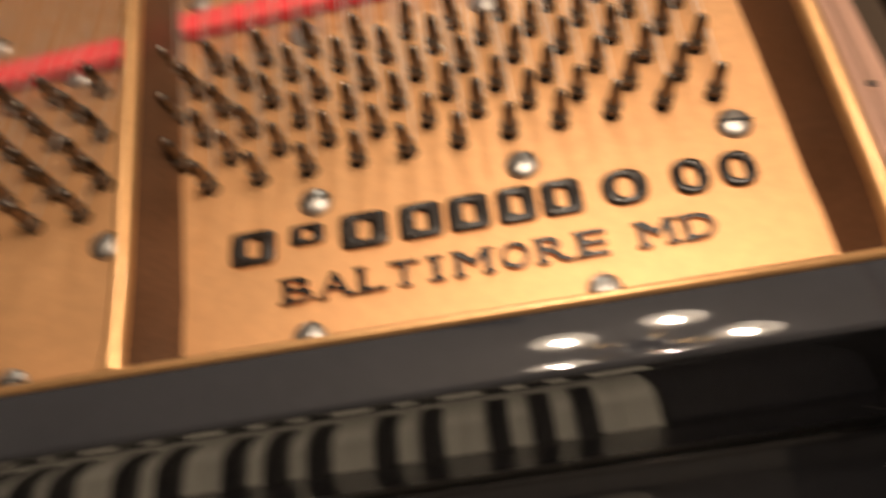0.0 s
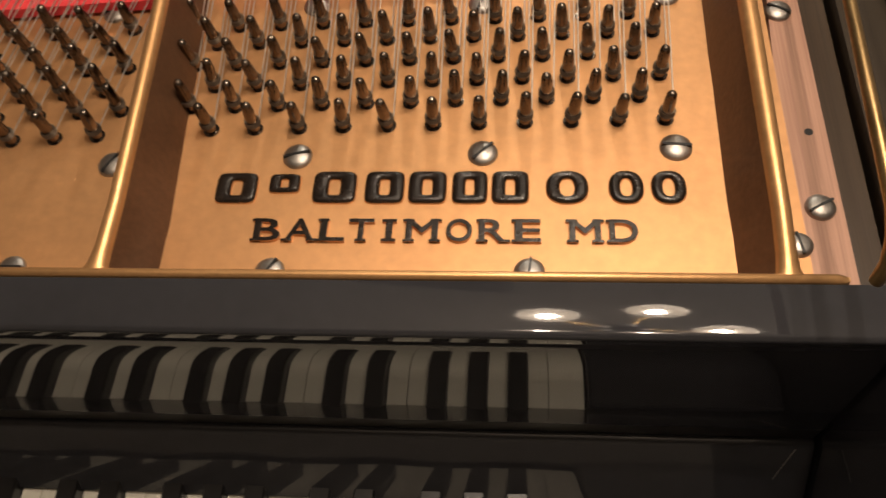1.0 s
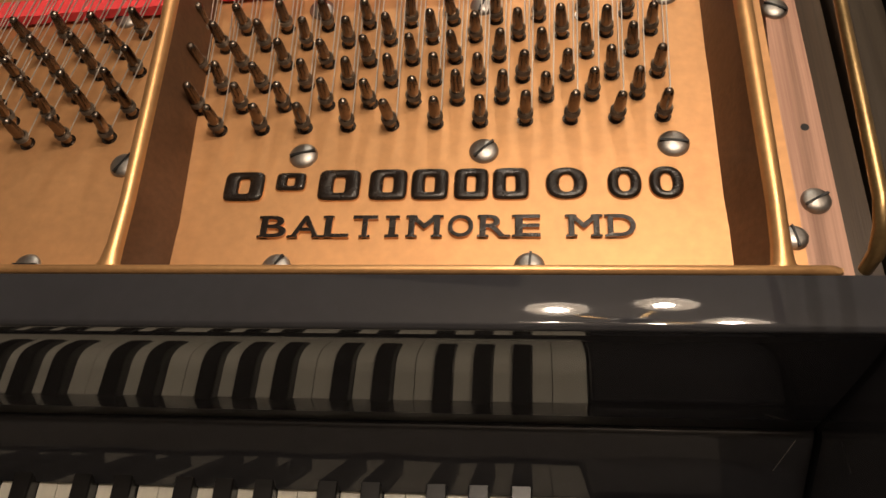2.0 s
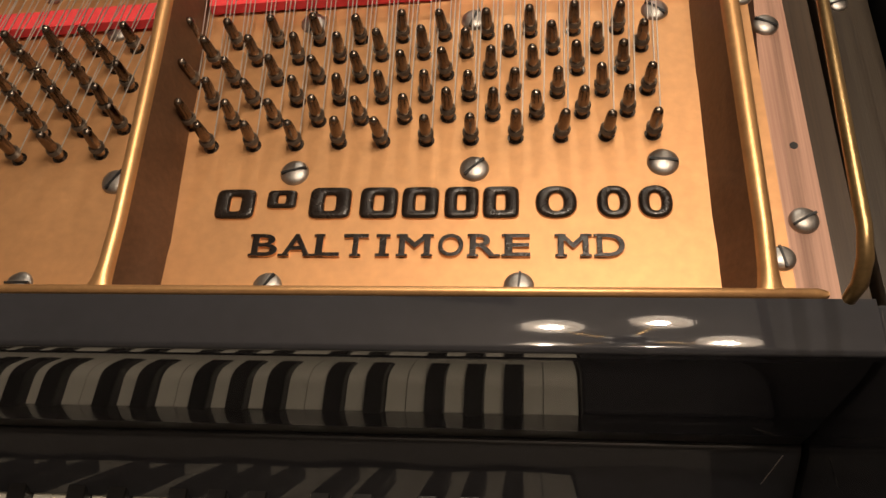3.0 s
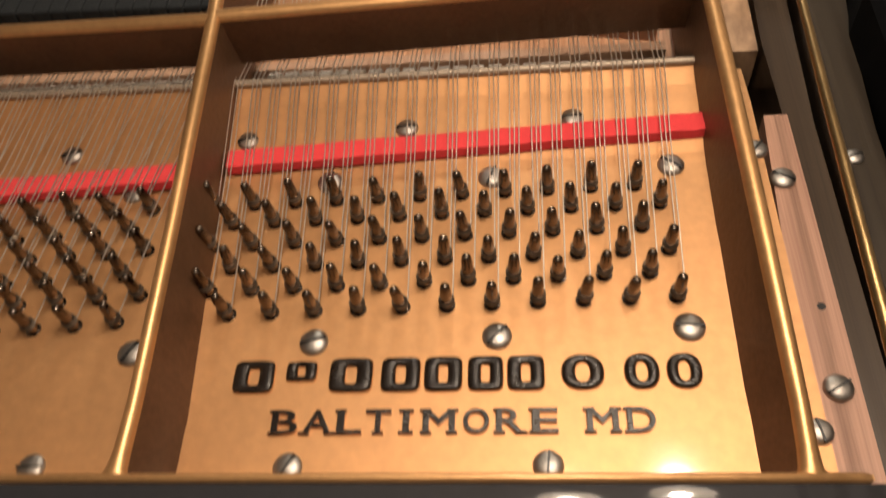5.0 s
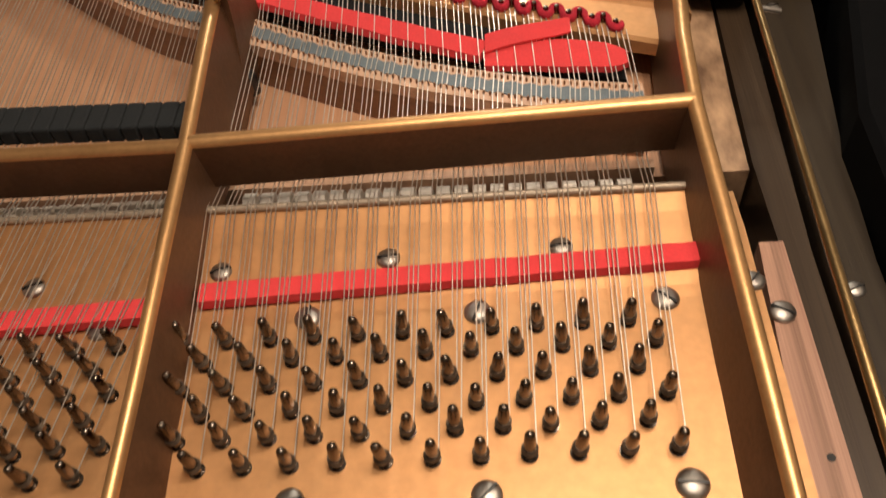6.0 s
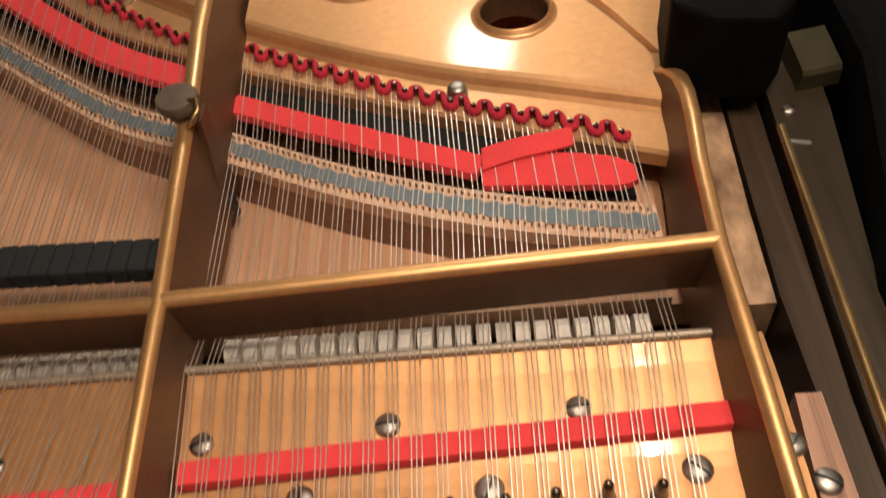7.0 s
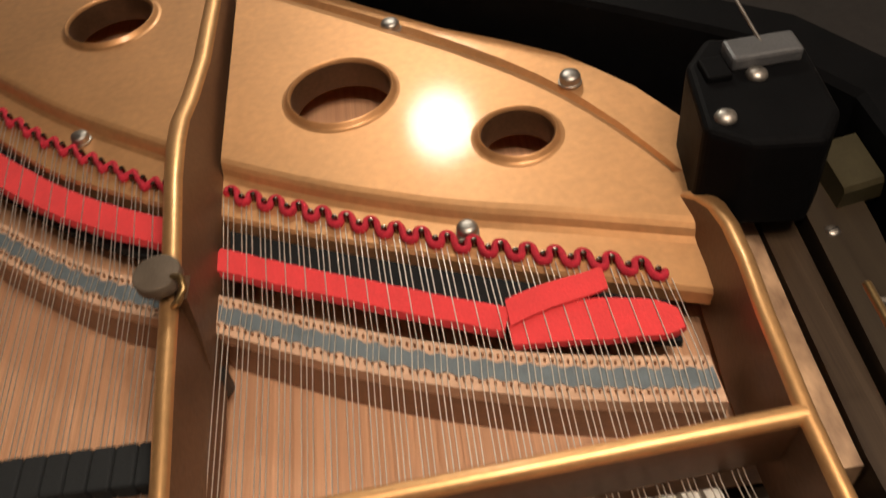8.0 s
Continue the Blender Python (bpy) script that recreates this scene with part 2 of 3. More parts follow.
# lower leaf, sloping towards the player, with a rounded upper edge
bm = bmesh.new()
LT, LB = Vector((0, -0.1105, -0.1285)), Vector((0, -0.1462, -0.1835))
along = (LB - LT).normalized()
out = Vector((0, along.z, -along.y))
arc = []
for k in range(9):
    a = radians(100 - 100 * k / 8)
    arc.append(LT + out * (0.007 * math.cos(a) - 0.007) + along * (0.007 - 0.007 * math.sin(a)))
arc += [LT + along * 0.02 + out * 0.0002, LT + along * 0.04 + out * 0.0002, LB, LB - out * 0.014, LT - out * 0.014 + along * 0.006]
wave = []
for x in span(-0.9, 0.3295, 90):
    wave.append([p + Vector((x, 0, 0)) + out * (0.00016 * math.sin(x * 61) if 0 < i < 9 else 0) for i, p in enumerate(arc)])
loft(bm, wave)
part("lower_leaf", bm, BLACK, fallboard, smooth=True)
bm = bmesh.new()
box(bm, -0.9, 0.3295, -0.1068, -0.095, -0.140, -0.1110)
part("hinge_strip", bm, SATIN, fallboard, "dark hinge gap")

keyboard = thing("keyboard", "row of ivory and ebony piano keys in shadow", "keyboard")
KP, KR = 0.0279, 0.182
TAIL = -0.1395
ZK = -0.187
white_names = "CDEFGAB"


def white_key(cut_left, cut_right):
    """Outline seen from above, with room for the black keys cut from its tail."""
    w, l, t = KP - 0.0007, 0.178, 0.116
    pts = [(0, -l), (w, -l), (w, -t)]
    pts += ([(w - cut_right, -t), (w - cut_right, 0)] if cut_right else [(w, 0)])
    pts += ([(cut_left, 0), (cut_left, -t)] if cut_left else [(0, 0)])
    pts.append((0, -t))
    clean = [p for i, p in enumerate(pts) if p != pts[i - 1]]
    bm = bmesh.new()
    f = bm.faces.new([bm.verts.new((x, y, 0)) for x, y in clean])
    g = bmesh.ops.extrude_face_region(bm, geom=[f])
    bmesh.ops.translate(bm, vec=(0, 0, -0.02), verts=[v for v in g["geom"] if isinstance(v, bmesh.types.BMVert)])
    return bm


CUTS = {"C": (0, 0.0112), "D": (0.0055, 0.0056), "E": (0.0112, 0), "F": (0, 0.0119), "G": (0.0039, 0.0080), "A": (0.0080, 0.0039), "B": (0.0119, 0)}
key_me = {}
for k in range(30):
    note = white_names[(-k) % 7]
    x = KR - KP * (k + 1)
    if k == 0:
        ob = part("white_key", white_key(0, 0), IVORY, keyboard)
    elif note not in key_me:
        ob = part("white_key", white_key(*CUTS[note]), IVORY, keyboard)
        key_me[note] = ob.data
    else:
        ob = child("white_key", key_me[note], keyboard, (0, 0, 0))
    ob.location = (x, TAIL, ZK)
bm = bmesh.new()
loft(bm, [[Vector((-0.0080, y0, -0.01)), Vector((0.0080, y0, -0.01)), Vector((0.0076, y1, 0.0105)), Vector((0.0068, y1, 0.012)), Vector((-0.0068, y1, 0.012)), Vector((-0.0076, y1, 0.0105))] for y0, y1 in ((0, 0), (-0.1155, -0.112))])
black_ob = part("black_key", bm, EBONY, keyboard)
first = True
for k in range(1, 30):
    note = white_names[(-k) % 7]
    if note in "DEGAB":
        cut = {"D": -0.00265, "E": 0.0026, "G": -0.00375, "A": 0.0, "B": 0.00375}[note]
        place = (KR - KP * (k + 1) + cut - 0.0003, TAIL, ZK)
        if first:
            black_ob.location, first = place, False
        else:
            child("black_key", black_ob.data, keyboard, place)

cheek = thing("cheek_block", "glossy black lacquered block at the end of the keys", "cheek block")
bm = bmesh.new()
box(bm, KR + 0.0015, 0.3305, -0.34, -0.146, -0.21, -0.178, 0.003)
part("block", bm, BLACK, cheek)
# Thin pale line across the right end of the lower leaf.
bm = bmesh.new()
tube(bm, [(0.306, -0.1290, -0.1565), (0.311, -0.1225, -0.1455), (0.317, -0.1145, -0.1325)], 0.00035, 5)
part("scratch", bm, STEEL, fallboard, "thin pale line on the lacquer")

rim = thing("piano_case", "black lacquered grand piano case with a brown inner ledge", "piano case")
bm = bmesh.new()
box(bm, 0.3322, 0.42, -0.42, -0.0715, -0.3, 0.0235, 0.0025)
part("case_arm", bm, BLACK, rim)

keybed = thing("keybed", "black lacquered bed under the keys", "keybed")
bm = bmesh.new()
box(bm, -0.9, 0.3315, -0.38, 0.2, -0.26, -0.215)
part("board", bm, SATIN, keybed)
bm = bmesh.new()
box(bm, -0.9, 0.3300, -0.365, -0.342, -0.215, -0.185, 0.003)
part("key_slip", bm, BLACK, keybed)


bm = bmesh.new()
loft(bm, [[Vector((x - 0.002, y, -0.1)), Vector((x + 0.05, y + 0.02, -0.1)), Vector((x + 0.05, y + 0.02, 0.05)), Vector((x + 0.004, y, 0.05)), Vector((x - 0.002, y, 0.044))] for x, y in ((0.383, -0.0705), (0.388, 0.3), (0.432, 0.5), (0.432, 0.59), (0.375, 0.69), (0.290, 0.757), (0.20, 0.822), (0.10, 0.895), (0.0, 0.975), (-0.3, 1.21), (-0.7, 1.5))])
part("outer_rim", bm, MATT, rim)
bm = bmesh.new()
loft(bm, [[Vector((x0, y, -0.06)), Vector((x1, y, -0.06)), Vector((x1, y, 0.0)), Vector((x0, y, 0.0))] for x0, x1, y in ((0.349, 0.382, -0.07), (0.349, 0.382, 0.2), (0.353, 0.388, 0.3), (0.364, 0.412, 0.49), (0.368, 0.418, 0.58))])
part("ledge", bm, OLIVE, rim, "dark brown varnished ledge")
bm = bmesh.new()
loft(bm, [[Vector((x0, y, -0.07)), Vector((x1, y, -0.07)), Vector((x1, y, -0.012)), Vector((x0, y, -0.012))] for x0, x1, y in ((0.329, 0.346, -0.07), (0.325, 0.346, 0.22), (0.323, 0.350, 0.31), (0.334, 0.361, 0.56))])
part("inner_strip", bm, DARKWOOD, rim, "near-black walnut strip")
bm = bmesh.new()
loft(bm, [[Vector((x, y, z)) for x, y in ((-0.9, 0.0), (0.38, 0.0), (0.40, 0.58), (0.36, 0.69), (0.28, 0.755), (0.1, 0.89), (-0.3, 1.205), (-0.7, 1.49), (-0.9, 1.49))] for z in (-0.13, -0.10)])
part("case_bottom", bm, DARKWOOD, rim)


def slotted_screw(me_cache={}):
    """Domed round head with a black bar laid on for its shaded slot."""
    if "me" not in me_cache:
        bm = bmesh.new()
        lathe(bm, [(0.0098, -0.001), (0.0098, 0.0008), (0.0086, 0.0024), (0.0055, 0.0038), (0.0, 0.0044)], 24)
        ob = part("screw", bm, STEEL, None, smooth=True)
        cutter = bmesh.new()
        box(cutter, -0.0088, 0.0088, -0.0008, 0.0008, 0.0022, 0.00475)
        slot = part("slot", cutter, SATIN, None)
        me_cache["me"], me_cache["slot"] = ob.data, slot.data
        bpy.data.objects.remove(ob)
        bpy.data.objects.remove(slot)
    return me_cache["me"], me_cache["slot"]


def screw(parent, place, turn=0.0, size=1.0):
    a, b = slotted_screw()
    s = child("screw", a, parent, place, "slotted steel screw")
    s.rotation_euler, s.scale = (0, 0, radians(turn)), (size, size, size)
    child("slot", b, s, (0, 0, 0))
    return s


# propped lid above, hinged on the bass side
bm = bmesh.new()
LIDX = [(0.38, 0.118), (0.70, 0.118), (0.95, 0.02), (1.20, -0.22), (1.42, -0.50), (1.55, -0.80)]


def lid_z(x):
    return 0.12 + 0.78 * (x + 1.10) / 1.218


loft(bm, [[Vector((-1.10, y, lid_z(-1.10))), Vector((x, y, lid_z(x))), Vector((x - 0.012, y, lid_z(x) + 0.018)), Vector((-1.11, y, lid_z(-1.10) + 0.02))] for y, x in LIDX])
part("lid", bm, BLACK, rim, "open black lacquered lid")
screw(rim, (0.361, 0.175, 0.0), 20, 0.7)
screw(rim, (0.377, 0.49, 0.0), 20, 0.6)

block = thing("pin_block_end", "worn maple block beside the plate with a slotted screw", "wood block")
bm = bmesh.new()
loft(bm, [[Vector((x0, y, -0.05)), Vector((x1, y, -0.05)), Vector((x1, y, z)), Vector((x0, y, z))] for x0, x1, y, z in ((0.299, 0.3275, -0.0695, -0.008), (0.301, 0.327, 0.1, -0.008), (0.309, 0.3265, 0.226, -0.008))])
part("block", bm, MAPLE, block)
screw(block, (0.3135, 0.0, -0.0075), 30, 0.95)
screw(block, (0.3115, 0.164, -0.0075), -30, 0.95)
# A flat black disc stands in for the shade inside the hole.
bm = bmesh.new()
lathe(bm, [(0.0028, -0.0004), (0.0028, 0.0002), (0.0, 0.0002)], 12, (0.316, 0.058, -0.0078))
part("peg_hole", bm, SATIN, block, "small dark hole")

liner = thing("rim_liner", "stained and chipped maple strip beside the plate", "wood strip")
bm = bmesh.new()
loft(bm, [[Vector((x0, y, -0.06)), Vector((x1, y, -0.06)), Vector((x1, y, -0.016)), Vector((x0, y, -0.016))] for x0, x1, y in ((0.290, 0.3205, 0.305), (0.295, 0.3235, 0.40), (0.303, 0.3290, 0.50), (0.309, 0.3320, 0.560))])
part("strip", bm, OLDWOOD, liner)

# brass rod over the ledge
rod = thing("brass_rod", "long brass rod with a hooked end beside the strings", "brass rod")
bm = bmesh.new()
tube(bm, [(0.2935, -0.098, 0.085), (0.2945, -0.096, 0.098), (0.295, -0.088, 0.108), (0.2955, -0.075, 0.1125), (0.301, 0.13, 0.115), (0.308, 0.352, 0.117)], [0.0034, 0.0040, 0.0040, 0.0036, 0.0031, 0.0027], 12)
part("rod", bm, BRASS, rod, smooth=True)
bm = bmesh.new()
tube(bm, [(0.309, 0.343, 0.112), (0.326, 0.343, 0.108)], 0.0022, 10)
part("pin", bm, STEEL, rod, "small steel pin", smooth=True)

bracket = thing("black_bracket", "black painted bracket with two steel screws on the rim", "bracket")
bm = bmesh.new()
loft(bm, [[Vector((x, y, zz)) for x, y in ((0.284, 0.600), (0.274, 0.522), (0.300, 0.500), (0.352, 0.492), (0.374, 0.520), (0.382, 0.612), (0.310, 0.632))] for zz in (0.012, 0.098)])
bmesh.ops.bevel(bm, geom=list(bm.edges), offset=0.006, segments=3, affect="EDGES", profile=0.5)
part("body", bm, MATT, bracket)
bm = bmesh.new()
box(bm, 0.314, 0.370, 0.582, 0.609, 0.097, 0.110, 0.003)
part("top_lug", bm, material("dull_grey_metal", (0.10, 0.10, 0.105), 0.5, 0.4, 0.3, 60.0), bracket, "dull grey metal lug")
bm = bmesh.new()
box(bm, 0.292, 0.312, 0.572, 0.598, 0.094, 0.104, 0.002)
part("side_lug", bm, MATT, bracket)
bm = bmesh.new()
tube(bm, [(0.342, 0.600, 0.109), (0.338, 0.640, 0.118), (0.333, 0.680, 0.127)], 0.0013, 8)
part("wire_stay", bm, STEEL, bracket, "thin steel wire stay", smooth=True)
for place in ((0.292, 0.531, 0.0975), (0.331, 0.574, 0.0975)):
    bm = bmesh.new()
    lathe(bm, [(0.0085, 0.0), (0.0085, 0.0012), (0.0076, 0.0036), (0.0045, 0.0056), (0.0, 0.0062)], 20, place)
    part("dome_screw", bm, STEEL, bracket, "domed steel screw", smooth=True)

stop_block = thing("ledge_block", "small dull brass block on the rim ledge", "brass block")
bm = bmesh.new()
loft(bm, [[Vector((0.390, y, 0.0)), Vector((0.428, y + 0.006, 0.0)), Vector((0.427, y + 0.006, z)), Vector((0.392, y, z))] for y, z in ((0.512, 0.016), (0.515, 0.020), (0.566, 0.022), (0.570, 0.018))])
part("block", bm, material("dull_olive_brass", (0.050, 0.040, 0.018), 0.5, 0.4, 0.3, 60.0), stop_block)

# ---- soundboard ----
board = thing("soundboard", "varnished spruce soundboard under the strings", "soundboard")
bm = bmesh.new()
OUTLINE = [(-0.9, 0.33), (0.300, 0.33), (0.305, 0.62), (0.28, 0.73), (0.19, 0.81), (0.09, 0.885), (-0.01, 0.965), (-0.3, 1.195), (-0.68, 1.48), (-0.9, 1.48)]
loft(bm, [[Vector((x, y, z)) for x, y in OUTLINE] for z in (-0.075, -0.045)])
part("board", bm, SPRUCE, board)

# ---- iron plate ----
plate = thing("iron_plate", "bronze-painted cast-iron plate of a grand piano", "piano plate")


def sheet(bm, x0, x1, section):
    """A cast web: a section of (y, z) along y, carried from x0 to x1 with thickness below."""
    top = [Vector((0, y, z)) for y, z in section]
    low = [Vector((0, y, z - 0.012)) for y, z in reversed(section)]
    loft(bm, [[p + Vector((x, 0, 0)) for p in top + low] for x in (x0, x1)])


WEB = [(-0.0645, 0.0), (0.175, 0.0), (0.185, 0.0008), (0.20, 0.0032), (0.222, 0.0068), (0.245, 0.0105), (0.258, 0.0135), (0.264, 0.0150), (0.267, 0.0135)]
bm = bmesh.new()
sheet(bm, -0.1040, 0.266, WEB)
part("treble_web", bm, GOLD, plate)
bm = bmesh.new()
sheet(bm, -0.62, -0.112, WEB)
part("tenor_web", bm, GOLD, plate)
bm = bmesh.new()
sheet(bm, 0.274, 0.300, [(-0.0645, -0.002), (0.235, -0.002), (0.275, -0.006)])
part("flange", bm, GOLD, plate)
# raised front lip with a rounded crest
bm = bmesh.new()
lip = [(-0.0695, -0.012), (-0.0695, 0.0235), (-0.0690, 0.0262), (-0.0675, 0.0278), (-0.0655, 0.0280), (-0.0638, 0.0265), (-0.0628, 0.0235), (-0.0618, 0.006), (-0.0590, 0.0004), (-0.0590, -0.012)]
loft(bm, [[Vector((x, -0.0655 + (y + 0.0655) * g, z if g == 1 else min(z, 0.0245))) for y, z in lip] for x, g in ((-0.62, 1), (-0.2, 1), (0.1, 1), (0.302, 1), (0.3065, 0.8), (0.3085, 0.4))])
part("front_lip", bm, BARGOLD, plate, smooth=True)

BARMETAL = material("dull_bar_metal", (0.42, 0.34, 0.26), 0.5, 0.5, 0.3, 90.0)
# bearing bar at the web's back edge
bm = bmesh.new()
tube(bm, [(x, 0.263, 0.0172) for x in span(-0.110, 0.263, 12)], 0.0032, 8)
part("bearing_bar", bm, BARMETAL, plate, smooth=True)
bm = bmesh.new()
tube(bm, [(x, 0.263, 0.0172) for x in span(-0.6, -0.124, 12)], 0.0032, 8)
part("bearing_bar", bm, BARMETAL, plate, smooth=True)


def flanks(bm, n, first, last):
    """The rough flanks of a bar get brown with their shade in the colour; its rounded top is bright bronze."""
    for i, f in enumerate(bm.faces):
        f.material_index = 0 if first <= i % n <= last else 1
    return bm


def strut_ring(xc, y, top, w, flare, base, west=1.0, east=1.0):
    pts = [Vector((xc - w - flare * west, y, base)), Vector((xc - w - flare * 0.6 * west, y, base + (top - base) * 0.4)), Vector((xc - w, y, top - 0.006))]
    for k in range(1, 8):
        a = math.pi * k / 8
        pts.append(Vector((xc - w * math.cos(a), y, top - 0.006 + 0.006 * math.sin(a))))
    pts += [Vector((xc + w, y, top - 0.006)), Vector((xc + w + flare * 0.6 * east, y, base + (top - base) * 0.4)), Vector((xc + w + flare * east, y, base))]
    return pts


LEFT = [(-0.1205, -0.0655, 0.0270, 0.0105, 0.022, -0.004), (-0.1195, -0.0605, 0.0278, 0.0068, 0.023, -0.004), (-0.1180, -0.050, 0.0290, 0.0055, 0.023, -0.004), (-0.116, -0.02, 0.0325, 0.0050, 0.021, -0.004), (-0.1140, 0.10, 0.047, 0.0052, 0.011, -0.004), (-0.1138, 0.20, 0.059, 0.0056, 0.004, -0.004), (-0.114, 0.289, 0.068, 0.006, 0.004, -0.004),
        (-0.121, 0.40, 0.070, 0.0065, 0.008, -0.02), (-0.127, 0.50, 0.071, 0.0075, 0.010, -0.02), (-0.137, 0.60, 0.069, 0.0078, 0.018, -0.02), (-0.141, 0.65, 0.066, 0.0085, 0.022, -0.02), (-0.1435, 0.69, 0.060, 0.009, 0.022, -0.02), (-0.141, 0.73, 0.053, 0.009, 0.018, -0.02), (-0.137, 0.80, 0.047, 0.009, 0.008, -0.02), (-0.136, 0.90, 0.043, 0.009, 0.006, -0.02), (-0.132, 1.05, 0.04, 0.009, 0.006, -0.02)]
bm = bmesh.new()
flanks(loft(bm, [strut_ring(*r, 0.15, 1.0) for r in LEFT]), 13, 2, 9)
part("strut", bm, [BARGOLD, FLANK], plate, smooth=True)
RIGHT = [(0.2775, -0.0655, 0.0270, 0.0105, 0.015, -0.004), (0.2775, -0.0605, 0.0278, 0.0068, 0.016, -0.004), (0.2775, -0.050, 0.0292, 0.0058, 0.017, -0.004), (0.2775, -0.025, 0.0325, 0.0055, 0.017, -0.004), (0.2735, 0.10, 0.048, 0.006, 0.011, -0.004), (0.270, 0.20, 0.059, 0.006, 0.006, -0.004), (0.267, 0.304, 0.066, 0.006, 0.006, -0.02),
         (0.2710, 0.38, 0.066, 0.006, 0.006, -0.03), (0.2770, 0.43, 0.062, 0.0062, 0.007, -0.03), (0.2815, 0.47, 0.054, 0.0065, 0.009, -0.03), (0.2830, 0.50, 0.044, 0.007, 0.011, -0.03), (0.2815, 0.52, 0.034, 0.008, 0.012, -0.03), (0.2780, 0.537, 0.022, 0.009, 0.012, -0.03), (0.2760, 0.545, 0.012, 0.009, 0.012, -0.03)]
bm = bmesh.new()
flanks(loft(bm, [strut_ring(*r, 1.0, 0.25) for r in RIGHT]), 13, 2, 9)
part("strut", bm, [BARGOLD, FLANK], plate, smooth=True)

# cross bar over the strings


def bar_ring(x, y, top, depth):
    pts = []
    for k in range(9):
        a = math.pi * k / 8
        pts.append(Vector((x, y + 0.0065 * math.cos(a), top - 0.006 + 0.006 * math.sin(a))))
    pts += [Vector((x, y - 0.0055, top - depth * 0.5)), Vector((x, y - 0.004, top - depth)), Vector((x, y + 0.008, top - depth)), Vector((x, y + 0.007, top - depth * 0.5))]
    return pts


bm = bmesh.new()
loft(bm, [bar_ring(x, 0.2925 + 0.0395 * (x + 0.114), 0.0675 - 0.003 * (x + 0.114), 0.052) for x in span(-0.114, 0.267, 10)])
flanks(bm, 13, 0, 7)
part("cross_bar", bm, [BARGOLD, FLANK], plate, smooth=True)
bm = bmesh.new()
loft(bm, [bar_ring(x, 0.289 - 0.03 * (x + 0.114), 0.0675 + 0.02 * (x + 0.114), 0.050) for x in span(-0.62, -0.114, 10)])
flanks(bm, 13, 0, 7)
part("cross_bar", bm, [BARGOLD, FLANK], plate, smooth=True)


def hitch_plate(bm, x0, x1, far):
    """The back web: hitch band, step up to a ridge, then a flat top to the far edge."""
    rings = []
    for x in span(x0, x1, 26):
        e, r = smooth_table(EDGE, x), smooth_table(RIDGE, x)
        end = smooth_table(far, x, 0.02)
        if r > end - 0.02:
            r = end - 0.02
        rings.append([Vector((x, e, -0.012)), Vector((x, e, 0.001)), Vector((x, e + 0.003, 0.0045)), Vector((x, r - 0.010, 0.0048)), Vector((x, r - 0.003, 0.0062)), Vector((x, r + 0.0005, 0.0120)), Vector((x, r + 0.004, 0.0155)), Vector((x, r + 0.010, 0.0165)), Vector((x, max(end - 0.030, r + 0.012), 0.0165)), Vector((x, max(end - 0.014, r + 0.016), 0.0115)), Vector((x, max(end, r + 0.019), -0.001)), Vector((x, max(end, r + 0.019), -0.012))])
    return rings


FAR = [(-0.7, 1.5), (-0.14, 1.025), (-0.032, 0.938), (0.104, 0.822), (0.17, 0.757), (0.21, 0.708), (0.254, 0.636), (0.276, 0.585)]
HOLES = [((0.1545, 0.6435), 0.0325), ((-0.0025, 0.7455), 0.0490), ((-0.262, 0.95), 0.048)]


def web_with_holes(name, x0, x1):
    """The flat part is cut round its openings by a boolean and then frozen."""
    bm = bmesh.new()
    loft(bm, hitch_plate(bm, x0, x1, FAR))
    ob = part(name, bm, GOLD, plate)
    cut = bmesh.new()
    for (cx, cy), r in HOLES:
        if x0 < cx < x1:
            lathe(cut, [(r + 0.004, -0.05), (r + 0.004, 0.05)], 48, (cx, cy, 0))
    cutter = part("cutter", cut, GOLD)
    mod = ob.modifiers.new("holes", "BOOLEAN")
    mod.object, mod.operation, mod.solver = cutter, "DIFFERENCE", "EXACT"
    deps = bpy.context.evaluated_depsgraph_get()
    me = bpy.data.meshes.new_from_object(ob.evaluated_get(deps))
    ob.modifiers.clear()
    ob.data = me
    bpy.data.objects.remove(cutter)
    return ob


web_with_holes("treble_hitch_web", -0.117, 0.272)
web_with_holes("tenor_hitch_web", -0.60, -0.150)
for (cx, cy), r in HOLES:
    bm = bmesh.new()
    lathe(bm, [(r + 0.0015, -0.012), (r + 0.0005, 0.018), (r + 0.0010, 0.0215), (r + 0.0024, 0.0228), (r + 0.0040, 0.0216), (r + 0.0052, 0.0185), (r + 0.0075, 0.0168), (r + 0.0120, 0.0162)], 48, (cx, cy, 0))
    bmesh.ops.delete(bm, geom=[f for f in bm.faces if len(f.verts) > 4], context="FACES")
    # The inner wall is coloured darker to stand in for shade in the hole.
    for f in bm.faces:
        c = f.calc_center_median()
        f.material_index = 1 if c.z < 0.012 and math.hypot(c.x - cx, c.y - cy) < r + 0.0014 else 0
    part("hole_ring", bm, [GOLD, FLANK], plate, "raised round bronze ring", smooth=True)

